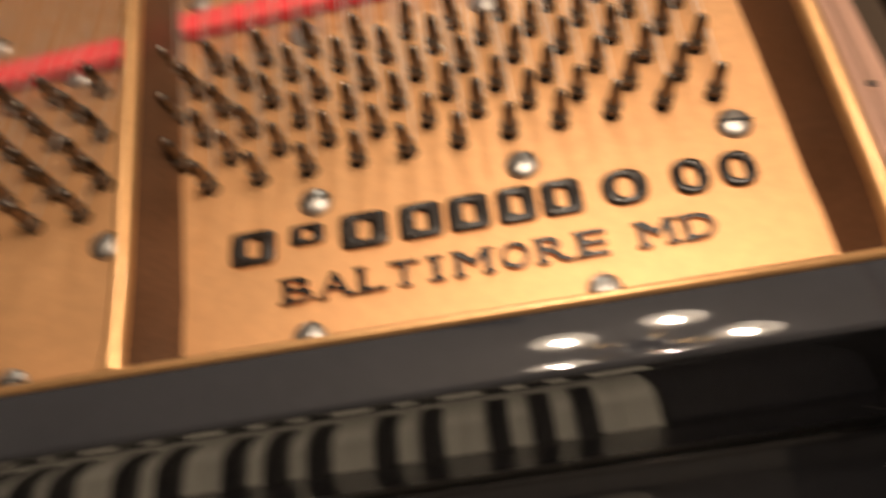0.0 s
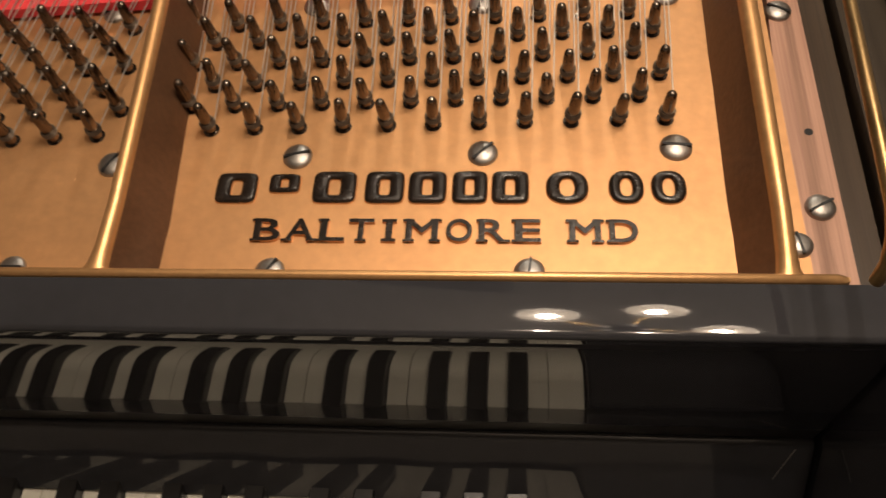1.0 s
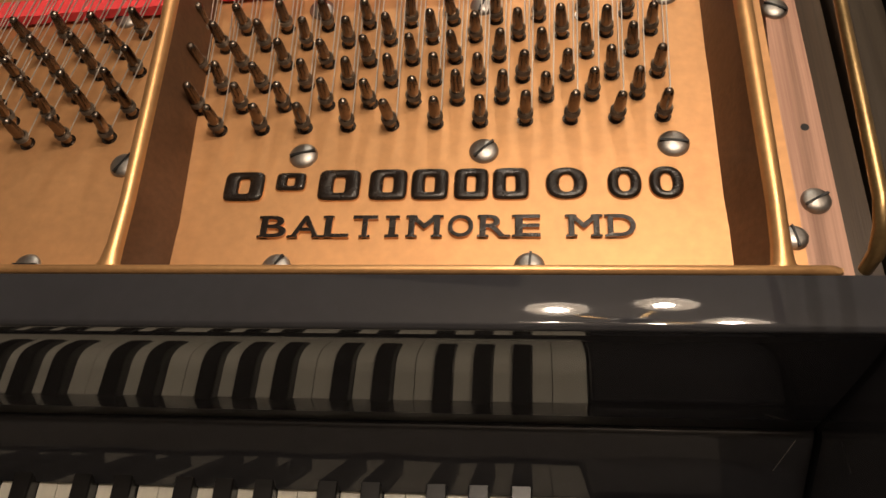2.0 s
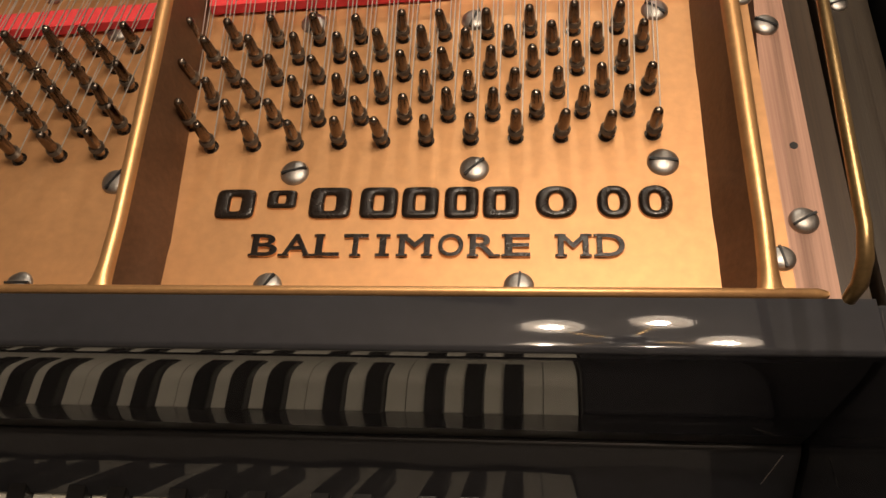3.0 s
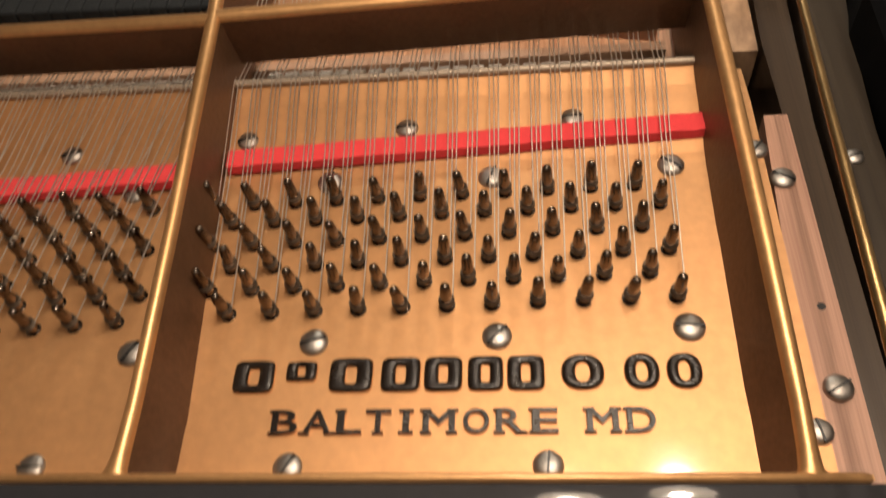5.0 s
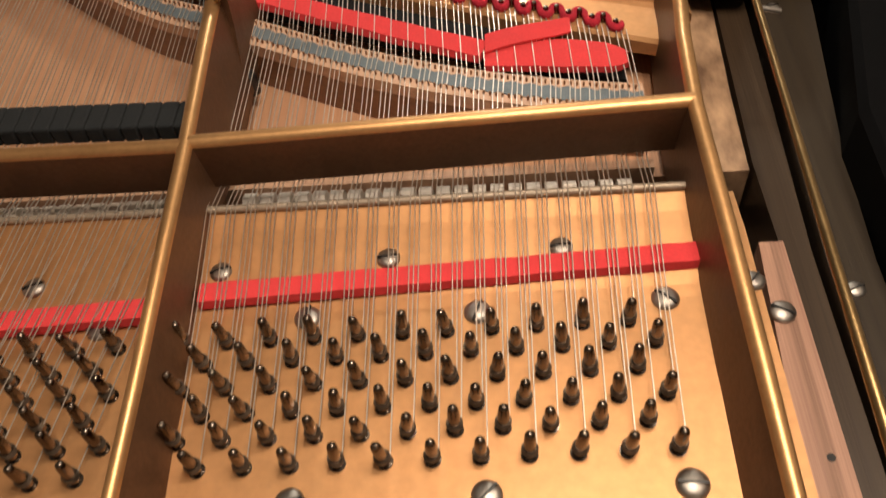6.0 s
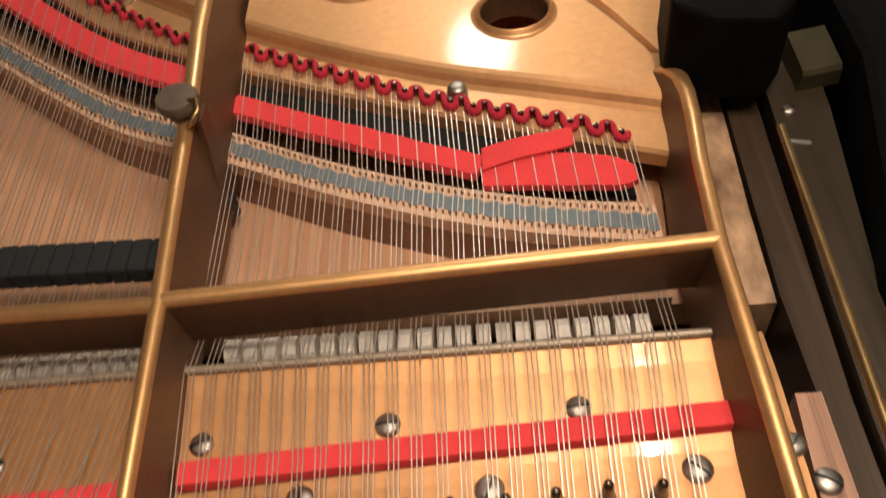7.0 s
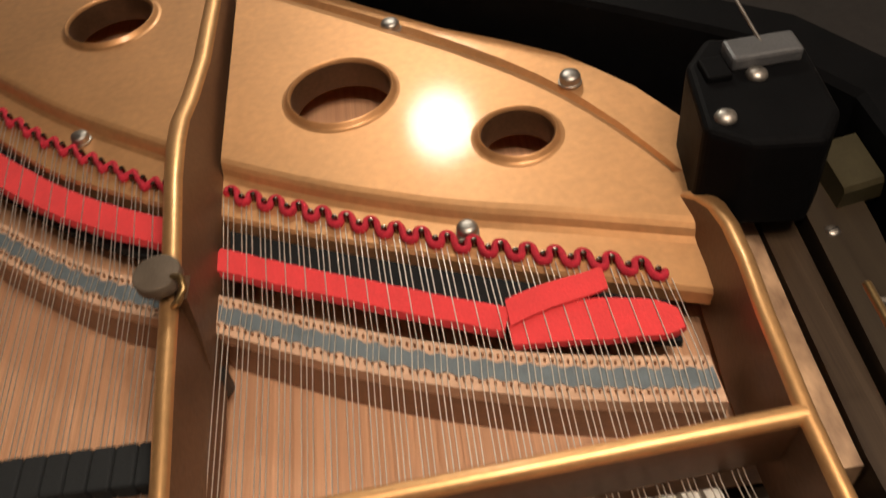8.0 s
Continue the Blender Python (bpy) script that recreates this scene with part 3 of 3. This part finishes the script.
# outer flange, a step down behind the hitch web
bm = bmesh.new()
OUT = [(-0.5, 1.335), (-0.1, 1.025), (0.0, 0.943), (0.109, 0.850), (0.174, 0.807), (0.225, 0.767), (0.268, 0.715), (0.303, 0.663), (0.309, 0.63)]
loft(bm, [[Vector((x, smooth_table(FAR, x, 0.02) - 0.02, -0.006)), Vector((x, smooth_table(FAR, x, 0.02) + 0.006, -0.004)), Vector((x, smooth_table(FAR, x, 0.02) + 0.016, 0.003)), Vector((x, max(y, smooth_table(FAR, x, 0.02) + 0.02), 0.004)), Vector((x, max(y, smooth_table(FAR, x, 0.02) + 0.02) + 0.004, 0.000)), Vector((x, max(y, smooth_table(FAR, x, 0.02) + 0.02) + 0.004, -0.03)), Vector((x, smooth_table(FAR, x, 0.02) - 0.02, -0.03))] for x, y in [(x, bend(OUT, x)) for x in span(-0.5, 0.306, 30)]])
part("outer_flange", bm, GOLD, plate)
bm = bmesh.new()
loft(bm, [[Vector((0.262, y, -0.03)), Vector((0.290, y, -0.03)), Vector((0.288, y, 0.002)), Vector((0.264, y, 0.004))] for y in (0.50, 0.54, 0.58)])
part("corner_web", bm, GOLD, plate)

for x, y, z, turn, size in ((-0.016, 0.034, 0, 15, 1), (0.106, 0.036, 0, 45, 1), (0.229, 0.040, 0, -5, 1.05), (-0.142, 0.028, 0, 60, 1), (-0.188, -0.0515, 0, 0, 0.95), (-0.022, -0.0515, 0, 60, 0.95), (0.136, -0.0505, 0, 85, 0.95),
                            (-0.020, 0.170, 0, 80, 1), (0.102, 0.169, 0, 70, 1), (0.233, 0.174, 0, -40, 1), (-0.174, 0.167, 0, 10, 1), (-0.090, 0.212, 0.004, 20, 0.9), (0.037, 0.216, 0.006, 5, 0.9), (0.164, 0.219, 0.006, 5, 0.9), (-0.235, 0.205, 0.004, 20, 0.9)):
    screw(plate, (x, y, z), turn, size)
screw(plate, (0.2945, -0.030, -0.0015), 100, 0.85)
screw(plate, (0.2955, 0.187, -0.0015), 50, 0.85)
for x, y, z, s in ((0.095, 0.545, 0.005, 0.85), (-0.265, 0.751, 0.005, 0.85), (0.2195, 0.722, 0.004, 1.0), (0.054, 0.862, 0.004, 1.0)):
    bm = bmesh.new()
    lathe(bm, [(0.0115, 0), (0.0115, 0.0025), (0.0102, 0.003), (0.0104, 0.0085), (0.0092, 0.0108), (0.005, 0.0122), (0, 0.0125)], 20)
    ob = part("bolt", bm, STEEL, plate, "domed steel bolt", smooth=True)
    ob.location, ob.scale = (x, y, z), (s, s, s)

# clamp with a round knob on the strut
clamp = thing("strut_clamp", "round dark metal knob and hook on the plate strut", "clamp", place=(-0.128, 0.478, 0.068))
bm = bmesh.new()
lathe(bm, [(0.011, 0.0), (0.011, 0.008), (0.0160, 0.0085), (0.0172, 0.0100), (0.0174, 0.0175), (0.0166, 0.0192), (0.012, 0.0200), (0, 0.0202)], 28)
part("knob", bm, material("dull_bronze", (0.15, 0.115, 0.085), 0.62, 0.5, 0.3, 80.0), clamp, smooth=True)
bm = bmesh.new()
tube(bm, [(0.010, -0.020, 0.004), (0.016, -0.024, 0.012), (0.021, -0.018, 0.018), (0.019, -0.010, 0.021), (0.012, -0.006, 0.018)], 0.0028, 8)
part("hook", bm, BRASS, clamp, smooth=True)
bm = bmesh.new()
loft(bm, [[Vector((x, y + h, z)) for x, h in ((0.008, -0.010), (0.0175, -0.012), (0.0185, 0.010), (0.008, 0.012))] for y, z in ((-0.002, 0.002), (-0.008, -0.025), (-0.022, -0.055), (-0.026, -0.072))])
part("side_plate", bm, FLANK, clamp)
bm = bmesh.new()
lathe(bm, [(0.0085, -0.096), (0.0088, -0.094), (0.0088, -0.076), (0.008, -0.074), (0.006, -0.072)], 16, (0.0150, -0.026, 0))
part("foot", bm, SATIN, clamp, "black rubber foot")

# ---- lettering cast on the plate ----
lettering = thing("cast_lettering", "raised black lettering cast on the bronze plate", "lettering")


def cap(x0, x1, y0, y1, round_shape):
    """One raised plain frame of the maker's mark: bronze flanks, black rounded face, bronze middle."""
    bm = bmesh.new()
    cx, cy, hx, hy = (x0 + x1) / 2, (y0 + y1) / 2, (x1 - x0) / 2, (y1 - y0) / 2
    e = 2.4 if round_shape else 5.5
    ix, iy = (0.40, 0.62) if round_shape else (0.30, 0.56)
    rings = []
    for gx, gy, z in ((hx + 0.0012, hy + 0.0012, -0.0005), (hx + 0.0006, hy + 0.0006, 0.0012), (hx - 0.0002, hy - 0.0002, 0.0025), (hx - 0.0016, hy - 0.0016, 0.0031), (hx * ix + 0.0014, hy * iy + 0.0012, 0.0031), (hx * ix + 0.0004, hy * iy + 0.0003, 0.0024), (hx * ix - 0.0003, hy * iy - 0.0004, 0.0010), (hx * ix - 0.0006, hy * iy - 0.0008, -0.0005)):
        rings.append([Vector((cx + gx * math.copysign(abs(math.cos(a)) ** (2 / e), math.cos(a)), cy + gy * math.copysign(abs(math.sin(a)) ** (2 / e), math.sin(a)), z)) for a in [2 * math.pi * k / 28 for k in range(28)]])
    loft(bm, rings, caps=False)
    for f in bm.faces:
        f.material_index = 1 if f.calc_center_median().z > 0.0016 else 0
    return part("letter_block", bm, [GOLD, LETTERBLACK], lettering, smooth=True)


for x0, x1, y0, y1, rnd in ((-0.066, -0.040, -0.002, 0.020, 0), (-0.031, -0.012, 0.006, 0.019, 0), (-0.002, 0.025, -0.002, 0.021, 0), (0.032, 0.056, -0.002, 0.021, 0), (0.060, 0.083, -0.002, 0.021, 0), (0.088, 0.109, -0.002, 0.021, 0), (0.113, 0.135, -0.002, 0.021, 0), (0.147, 0.172, -0.002, 0.021, 1), (0.186, 0.206, -0.002, 0.021, 1), (0.212, 0.232, -0.002, 0.021, 1)):
    cap(x0, x1, y0, y1, rnd)


def letter(ch, x0, x1, y0, y1):
    """A raised capital from the built-in font, with slab serifs left to its weight."""
    cu = bpy.data.curves.new("letter", "FONT")
    cu.body, cu.extrude, cu.bevel_depth, cu.bevel_resolution, cu.offset = ch, 0.10, 0.016, 2, 0.0
    tmp = new("letter_tmp", cu)
    deps = bpy.context.evaluated_depsgraph_get()
    me = bpy.data.meshes.new_from_object(tmp.evaluated_get(deps))
    bpy.data.objects.remove(tmp)
    xs, ys = [v.co.x for v in me.vertices], [v.co.y for v in me.vertices]
    a, b, c, d = min(xs), max(xs), min(ys), max(ys)
    for v in me.vertices:
        v.co = Vector((x0 + (v.co.x - a) / (b - a) * (x1 - x0), y0 + (v.co.y - c) / (d - c) * (y1 - y0), 0.0012 + v.co.z * 0.013))
    me.materials.clear()
    me.materials.append(GOLD)
    me.materials.append(LETTERBLACK)
    for f in me.polygons:
        f.material_index = 1 if f.normal.z > 0.35 else 0
        f.use_smooth = True
    me.set_sharp_from_angle(angle=radians(50))
    ob = new("letter", me)
    ob.parent = lettering
    return ob


for ch, x0, x1 in (("B", -0.036, -0.019), ("A", -0.016, 0.003), ("L", 0.006, 0.022), ("T", 0.024, 0.040), ("I", 0.046, 0.053), ("M", 0.060, 0.080), ("O", 0.085, 0.101), ("R", 0.105, 0.122), ("E", 0.127, 0.143), ("M", 0.160, 0.179), ("D", 0.184, 0.201)):
    if ch == "I":
        bm = bmesh.new()
        for a, b, c, d in ((x0 + 0.0014, x1 - 0.0014, -0.0288, -0.0170), (x0 - 0.001, x1 + 0.001, -0.031, -0.0288), (x0 - 0.001, x1 + 0.001, -0.0170, -0.0148)):
            box(bm, a, b, c, d, 0.0, 0.0021)
        bmesh.ops.recalc_face_normals(bm, faces=bm.faces)
        for f in bm.faces:
            f.material_index = 1 if f.normal.z > 0.9 else 0
        part("letter", bm, [GOLD, LETTERBLACK], lettering)
    else:
        letter(ch, x0, x1, -0.031, -0.0148)
        w = x1 - x0
        for u, top in {"B": ((0.1, 0), (0.1, 1)), "A": ((0.07, 0), (0.93, 0)), "L": ((0.12, 0), (0.12, 1)), "T": ((0.5, 0),), "M": ((0.1, 0), (0.9, 0), (0.08, 1), (0.92, 1)), "R": ((0.12, 0), (0.12, 1), (0.92, 0)), "E": ((0.1, 0), (0.1, 1)), "D": ((0.1, 0), (0.1, 1))}.get(ch, ()):
            bm = bmesh.new()
            yy = -0.0166 if top else -0.0310
            box(bm, x0 + w * u - 0.0036, x0 + w * u + 0.0036, yy, yy + 0.0019, -0.0003, 0.0024, 0.0004)
            for f in bm.faces:
                f.material_index = 1 if f.calc_center_median().z > 0.0018 else 0
            part("serif", bm, [GOLD, LETTERBLACK], lettering)

# ---- felts ----


def felt_band(name, label, points, width, thick, mat):
    """A soft strip along points, a little uneven."""
    f = thing(name, label, "felt strip", group="red felt strips")
    bm = bmesh.new()
    rings = []
    pts = [Vector(p) for p in points]
    for i, p in enumerate(pts):
        d = (pts[min(i + 1, len(pts) - 1)] - pts[max(i - 1, 0)]).normalized()
        s = Vector((-d.y, d.x, 0)).normalized()
        w = width * (1 + 0.06 * noise.noise(p * 40))
        lift = 0.0008 * noise.noise(p * 70)
        rings.append([p + s * w / 2, p + s * w / 2 * 0.85 + Vector((0, 0, thick + lift)), p - s * w / 2 * 0.85 + Vector((0, 0, thick + lift)), p - s * w / 2])
    loft(bm, rings)
    part("strip", bm, mat, f, smooth=False)
    return f


felt_band("string_felt", "bright red felt strip woven under the treble strings", [(x, 0.1885 + 0.018 * (x + 0.105) / 0.365, 0.0015 + 0.002) for x in span(-0.101, 0.2605, 40)], 0.0195, 0.0075, FELT)
felt_band("string_felt", "bright red felt strip woven under the tenor strings", [(x, 0.1785 + 0.06 * (x + 0.125), 0.0015 + 0.002) for x in span(-0.5, -0.119, 40)], 0.0195, 0.0075, FELT)


def back_y(x):
    return 0.5 * smooth_table(BRIDGE, x) + 0.5 * smooth_table(EDGE, x)


felt_band("back_felt", "bright red felt strip woven between bridge and hitch pins", [(x, back_y(x) + 0.002 - 0.012 * max(0, (x - 0.0) / 0.2), 0.0005) for x in span(-0.118, 0.112, 60)], 0.0265, 0.0068, FELT)
felt_band("back_felt", "bright red felt strip woven behind the tenor bridge", [(x, back_y(x) + 0.022, 0.0005) for x in span(-0.55, -0.150, 60)], 0.034, 0.0068, FELT)
folded = thing("folded_felt", "folded red felt strip lying loose on the strings", "felt strip")
bm = bmesh.new()
loft(bm, [[Vector((x, y - w, 0.001)), Vector((x, y - w * 0.97, 0.0072)), Vector((x, y + w * 0.97, 0.0072)), Vector((x, y + w, 0.001))] for x, y, w in [(x, 0.4375 - 0.012 * (x - 0.115) / 0.12 + 0.006 * math.sin((x - 0.115) * 24), bend([(0.11, 0.012), (0.14, 0.016), (0.18, 0.020), (0.222, 0.017), (0.233, 0.012), (0.240, 0.006)], x)) for x in span(0.112, 0.238, 16)]])
part("lower_layer", bm, FELT, folded)
bm = bmesh.new()
loft(bm, [[Vector((x, y - w, 0.0086)), Vector((x, y - w, 0.0108)), Vector((x, y + w, 0.0108)), Vector((x, y + w, 0.0086))] for x, y, w in [(x, 0.453 + 0.021 * (x - 0.115) / 0.075 + 0.002 * math.sin((x - 0.11) * 60), 0.0125 - 0.02 * (x - 0.115)) for x in span(0.113, 0.191, 12)]])
part("upper_layer", bm, FELT, folded)

# Not a cloth: a black strip added for the shade under the plate edge.
cloth = thing("under_shade", "black strip added as shade below the strings beside the plate edge", "cloth strip")
bm = bmesh.new()
for x0, x1 in ((-0.117, 0.238), (-0.58, -0.150)):
    loft(bm, [[Vector((x, back_y(x) + 0.004, -0.022)), Vector((x, back_y(x) + 0.004, -0.014)), Vector((x, smooth_table(EDGE, x) + 0.012, -0.0125)), Vector((x, smooth_table(EDGE, x) + 0.012, -0.022))] for x in span(x0, x1, 30)])
part("strip", bm, GREYFELT, cloth)

# ---- bridge ----


def bridge(name, label, x0, x1):
    b = thing(name, label, "bridge", group="string bridges")
    rows = span(x0, x1, 40)

    def ring(x, a, c, z0, z1):
        y = smooth_table(BRIDGE, x)
        return [Vector((x, y + a, z0)), Vector((x, y + c, z0)), Vector((x, y + c, z1)), Vector((x, y + a, z1))]
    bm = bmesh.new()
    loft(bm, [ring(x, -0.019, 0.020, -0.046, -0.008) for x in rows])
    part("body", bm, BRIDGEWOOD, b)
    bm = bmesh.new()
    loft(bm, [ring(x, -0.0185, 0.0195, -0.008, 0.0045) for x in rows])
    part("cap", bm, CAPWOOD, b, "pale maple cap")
    bm = bmesh.new()
    n = int((x1 - x0) / 0.0026)
    loft(bm, [[Vector((x, smooth_table(BRIDGE, x) + a + 0.0075 * (abs((x / 0.0155 + q) % 1.0 - 0.5) - 0.25), z)) for a, z, q in ((-0.0075, 0.004, 0), (-0.0075, 0.0052, 0), (0.0085, 0.0052, 0.2), (0.0085, 0.004, 0.2))] for x in span(x0 + 0.001, x1 - 0.001, n)])
    part("graphite_band", bm, GRAPHITE, b, "blue-grey graphite band")
    return b


bridge("treble_bridge", "maple treble bridge with a blue-grey graphite band", -0.112, 0.246)
bridge("tenor_bridge", "maple bridge carrying the tenor strings", -0.60, -0.134)

# ---- pins, strings ----
pins = thing("tuning_pins", "rows of blued steel tuning pins in the plate", "tuning pins")
bm = bmesh.new()
lathe(bm, [(0.0056, 0.0), (0.0056, 0.0004), (0.0039, 0.0005), (0.0039, 0.017), (0.0038, 0.020), (0.0034, 0.0245), (0.0030, 0.0266), (0.0020, 0.0279), (0.0009, 0.0284), (0.0, 0.0285)], 12)
pin_ob = part("tuning_pin", bm, PINSTEEL, pins, smooth=True)
bm = bmesh.new()
for k in range(3):
    rings = []
    for j in range(12):
        a = 2 * math.pi * j / 12
        u = Vector((math.cos(a), math.sin(a), 0))
        rings.append([u * (0.0047 + 0.0008 * math.cos(b)) + Vector((0, 0, 0.0072 + 0.00135 * k + 0.0007 * math.sin(b))) for b in [2 * math.pi * i / 5 for i in range(5)]])
    loft(bm, rings + [rings[0]], caps=False)
coil_ob = part("string_coil", bm, COIL, pin_ob, smooth=True)
OFF, UP = (0, -0.0155, -0.001, -0.0172, -0.003, -0.019), (0, 0.019, 0.0375, 0.0568, 0.0765, 0.0935)


def pin_place(col, row):
    if col >= 0:
        u = col / 10
        return Vector((-0.079 + 0.303 * u + OFF[row] - (1 - u) * 0.0016 * row, 0.0565 + 0.0065 * u + UP[row], 0.0))
    return Vector((-0.159 + 0.0300 * (col + 1) + OFF[row] * 1.07 - 0.0012 * row, 0.052 + 0.002 * (col + 1) + UP[row] * 1.02, 0.0))


used = False
for col in range(-9, 11):
    for row in range(6):
        p = pin_place(col, row)
        lean = (radians(random.uniform(-2.5, 2.5)) - radians(3), radians(random.uniform(-2.5, 2.5)), random.uniform(0, 6))
        if not used:
            ob, used = pin_ob, True
        else:
            ob = child("tuning_pin", pin_ob.data, pins, p)
            child("string_coil", coil_ob.data, ob, (0, 0, 0))
        ob.location = p
        ob.rotation_euler = lean
for row in (1, 3, 5):
    p = pin_place(-1, row) + Vector((0.030, 0.002, 0))
    ob = child("tuning_pin", pin_ob.data, pins, p)
    child("string_coil", coil_ob.data, ob, (0, 0, 0))

strings = thing("strings", "steel piano strings in sets of three", "strings")


def string(pin, xa, xb, xh, hitch_y, over=False):
    """From the coil over the felt and bar, under the cross bar, over the bridge to the hitch pin."""
    yb = smooth_table(BRIDGE, xb)
    start = pin + Vector((0.0044, 0, 0.0085))
    mid = 0.19
    t = (mid - start.y) / (0.263 - start.y)
    pts = [start, (start.x + (xa - start.x) * t, mid, 0.0128), (xa, 0.263, 0.0208), (xa + (xb - xa) * 0.2, 0.298, 0.0105), (xb, yb - 0.013, 0.0062), (xb + 0.002, yb + 0.013, 0.0062)]
    if over:
        ym = back_y((xb + xh) / 2)
        for f in (-0.02, 0.02):
            g = min(0.9, max(0.1, (ym + f - yb - 0.013) / (hitch_y - yb - 0.013)))
            pts.append((xb + 0.002 + (xh - xb - 0.002) * g, yb + 0.013 + (hitch_y - yb - 0.013) * g, 0.0085))
    pts.append((xh, hitch_y, 0.0065))
    bm = bmesh.new()
    tube(bm, pts, 0.00047, 6)
    part("string", bm, WIRE, strings, smooth=True)


hitch = thing("hitch_pins", "hitch pins with a red cloth cord wound between them", "hitch pins")
bm = bmesh.new()
lathe(bm, [(0.0026, -0.002), (0.0026, 0.0075), (0.0019, 0.0088), (0, 0.0091)], 10)
hp_me = part("hitch_pin", bm, PINSTEEL, hitch, smooth=True)
hp_used = False


def hitch_pin(x, y):
    global hp_used
    if not hp_used:
        hp_me.location, hp_used = (x, y, 0.005), True
        return
    child("hitch_pin", hp_me.data, hitch, (x, y, 0.005))


def braid(x0, x1, loops):
    """A red cloth cord wound in and out along the pins."""
    pts, n = [], loops * 16
    for i in range(n + 1):
        u = i / 16 * 2 * math.pi
        x = x0 + (x1 - x0) * i / n
        swing = math.sin(u)
        pts.append(Vector((x - 0.0014 * math.sin(2 * u), bend(HITCH, x) + 0.003 + 0.0078 * swing, 0.0080)))
    bm = bmesh.new()
    rings = []
    for i, p in enumerate(pts):
        d = (pts[min(i + 1, n)] - pts[max(i - 1, 0)]).normalized()
        side = Vector((-d.y, d.x, 0))
        rings.append([p + side * 0.0031 * math.cos(a) + Vector((0, 0, 0.0042 * math.sin(a))) for a in [2 * math.pi * k / 8 for k in range(8)]])
    loft(bm, rings)
    part("cloth_cord", bm, BUSH, hitch, "wavy red cloth cord", smooth=True)


HITCH = [(-0.60, 1.045), (-0.43, 0.878), (-0.299, 0.752), (-0.185, 0.663), (-0.108, 0.632), (-0.057, 0.605), (-0.011, 0.579), (0.033, 0.556), (0.073, 0.536), (0.115, 0.517), (0.157, 0.501), (0.197, 0.486), (0.236, 0.468)]
count = 0
for j in range(22):
    col, group = j // 2, j % 2
    xa0, xb0, xh0 = -0.102 + 0.334 * j / 21, -0.105 + 0.341 * j / 21, -0.110 + 0.346 * j / 21
    for k in range(3):
        row = (5 - 2 * k) if group == 0 else (4 - 2 * k)
        d = (k - 1) * 0.0036
        xh = xh0 + d * 1.3
        string(pin_place(col, row), xa0 + d, xb0 + d * 1.2, xh, bend(HITCH, xh) - 0.002, k == 1)
# hitch pins stand in a zigzag
for j in range(34):
    x = -0.112 + 0.349 * (j + 0.5) / 34
    hitch_pin(x, bend(HITCH, x) + (0.0005 if j % 2 else 0.0055))
for j in range(18):
    col, group = -1 - (j // 2), 1 - j % 2
    xa0, xb0, xh0 = -0.128 - 0.0158 * j, -0.136 - 0.0172 * j, -0.146 - 0.0176 * j
    for k in range(3):
        row = (5 - 2 * k) if group == 0 else (4 - 2 * k)
        d = (k - 1) * 0.0038
        xh = xh0 + d * 1.2
        string(pin_place(col, row), xa0 + d, xb0 + d * 1.2, xh, bend(HITCH, xh) - 0.002, k == 1)
for j in range(30):
    x = -0.152 - 0.0112 * (j + 0.5)
    hitch_pin(x, bend(HITCH, x) + (0.0055 if j % 2 else 0.0005))
braid(-0.112, 0.237, 17)
braid(-0.152, -0.152 - 0.0112 * 30, 15)

bm = bmesh.new()
for x0, x1, n in ((-0.112, 0.242, 66), (-0.58, -0.137, 80)):
    for i in range(n):
        x = x0 + (x1 - x0) * (i + 0.5) / n
        for dy in (-0.0115, 0.0125):
            lathe(bm, [(0.001, 0.004), (0.001, 0.0085), (0, 0.0088)], 6, (x, smooth_table(BRIDGE, x) + dy, 0))
bp = thing("bridge_pins", "two rows of small copper-brown bridge pins", "bridge pins", kind="stuff")
part("pins", bm, material("copper_pins", (0.30, 0.15, 0.08), 0.4, 0.9, 0.2, 100.0), bp)

# ---- hammers and dampers ----
action = thing("hammer_action", "row of cream felt piano hammers below the strings", "hammers")
bm = bmesh.new()
sec = [(-0.016, -0.04), (-0.014, -0.016), (-0.008, -0.004), (0.0, 0.0), (0.008, -0.004), (0.014, -0.016), (0.016, -0.04)]
loft(bm, [[Vector((x, y, z)) for y, z in sec] for x in (0.0, 0.0108)])
ham = part("hammer", bm, HAMMERFELT, action)
ham.location = (-0.0925, 0.299, -0.010)
for j in range(1, 22):
    child("hammer", ham.data, action, (-0.0925 + 0.0147 * j, 0.299, -0.010 - 0.0003 * j))
for j in range(18):
    child("hammer", ham.data, action, (-0.136 - 0.0150 * j, 0.299, -0.012))
bm = bmesh.new()
box(bm, -0.6, 0.25, 0.325, 0.335, -0.06, -0.028)
part("rail", bm, CAPWOOD, action, "pale wooden rail")

dampers = thing("dampers", "row of black damper heads over the tenor strings", "dampers")
bm = bmesh.new()
box(bm, -0.0075, 0.0075, -0.016, 0.016, 0.0, 0.017, 0.002)
dm = part("damper_head", bm, GREYFELT, dampers)
dm.location = (-0.142, 0.365, 0.011)
for j in range(1, 22):
    child("damper_head", dm.data, dampers, (-0.142 - 0.0158 * j, 0.365 + 0.0006 * j, 0.011))

# ---- true size: from plan units to metres ----
for me in bpy.data.meshes:
    me.transform(Matrix.Scale(UNIT, 4))
for ob in scene.objects:
    if ob.type in {"MESH", "EMPTY"}:
        ob.location *= UNIT
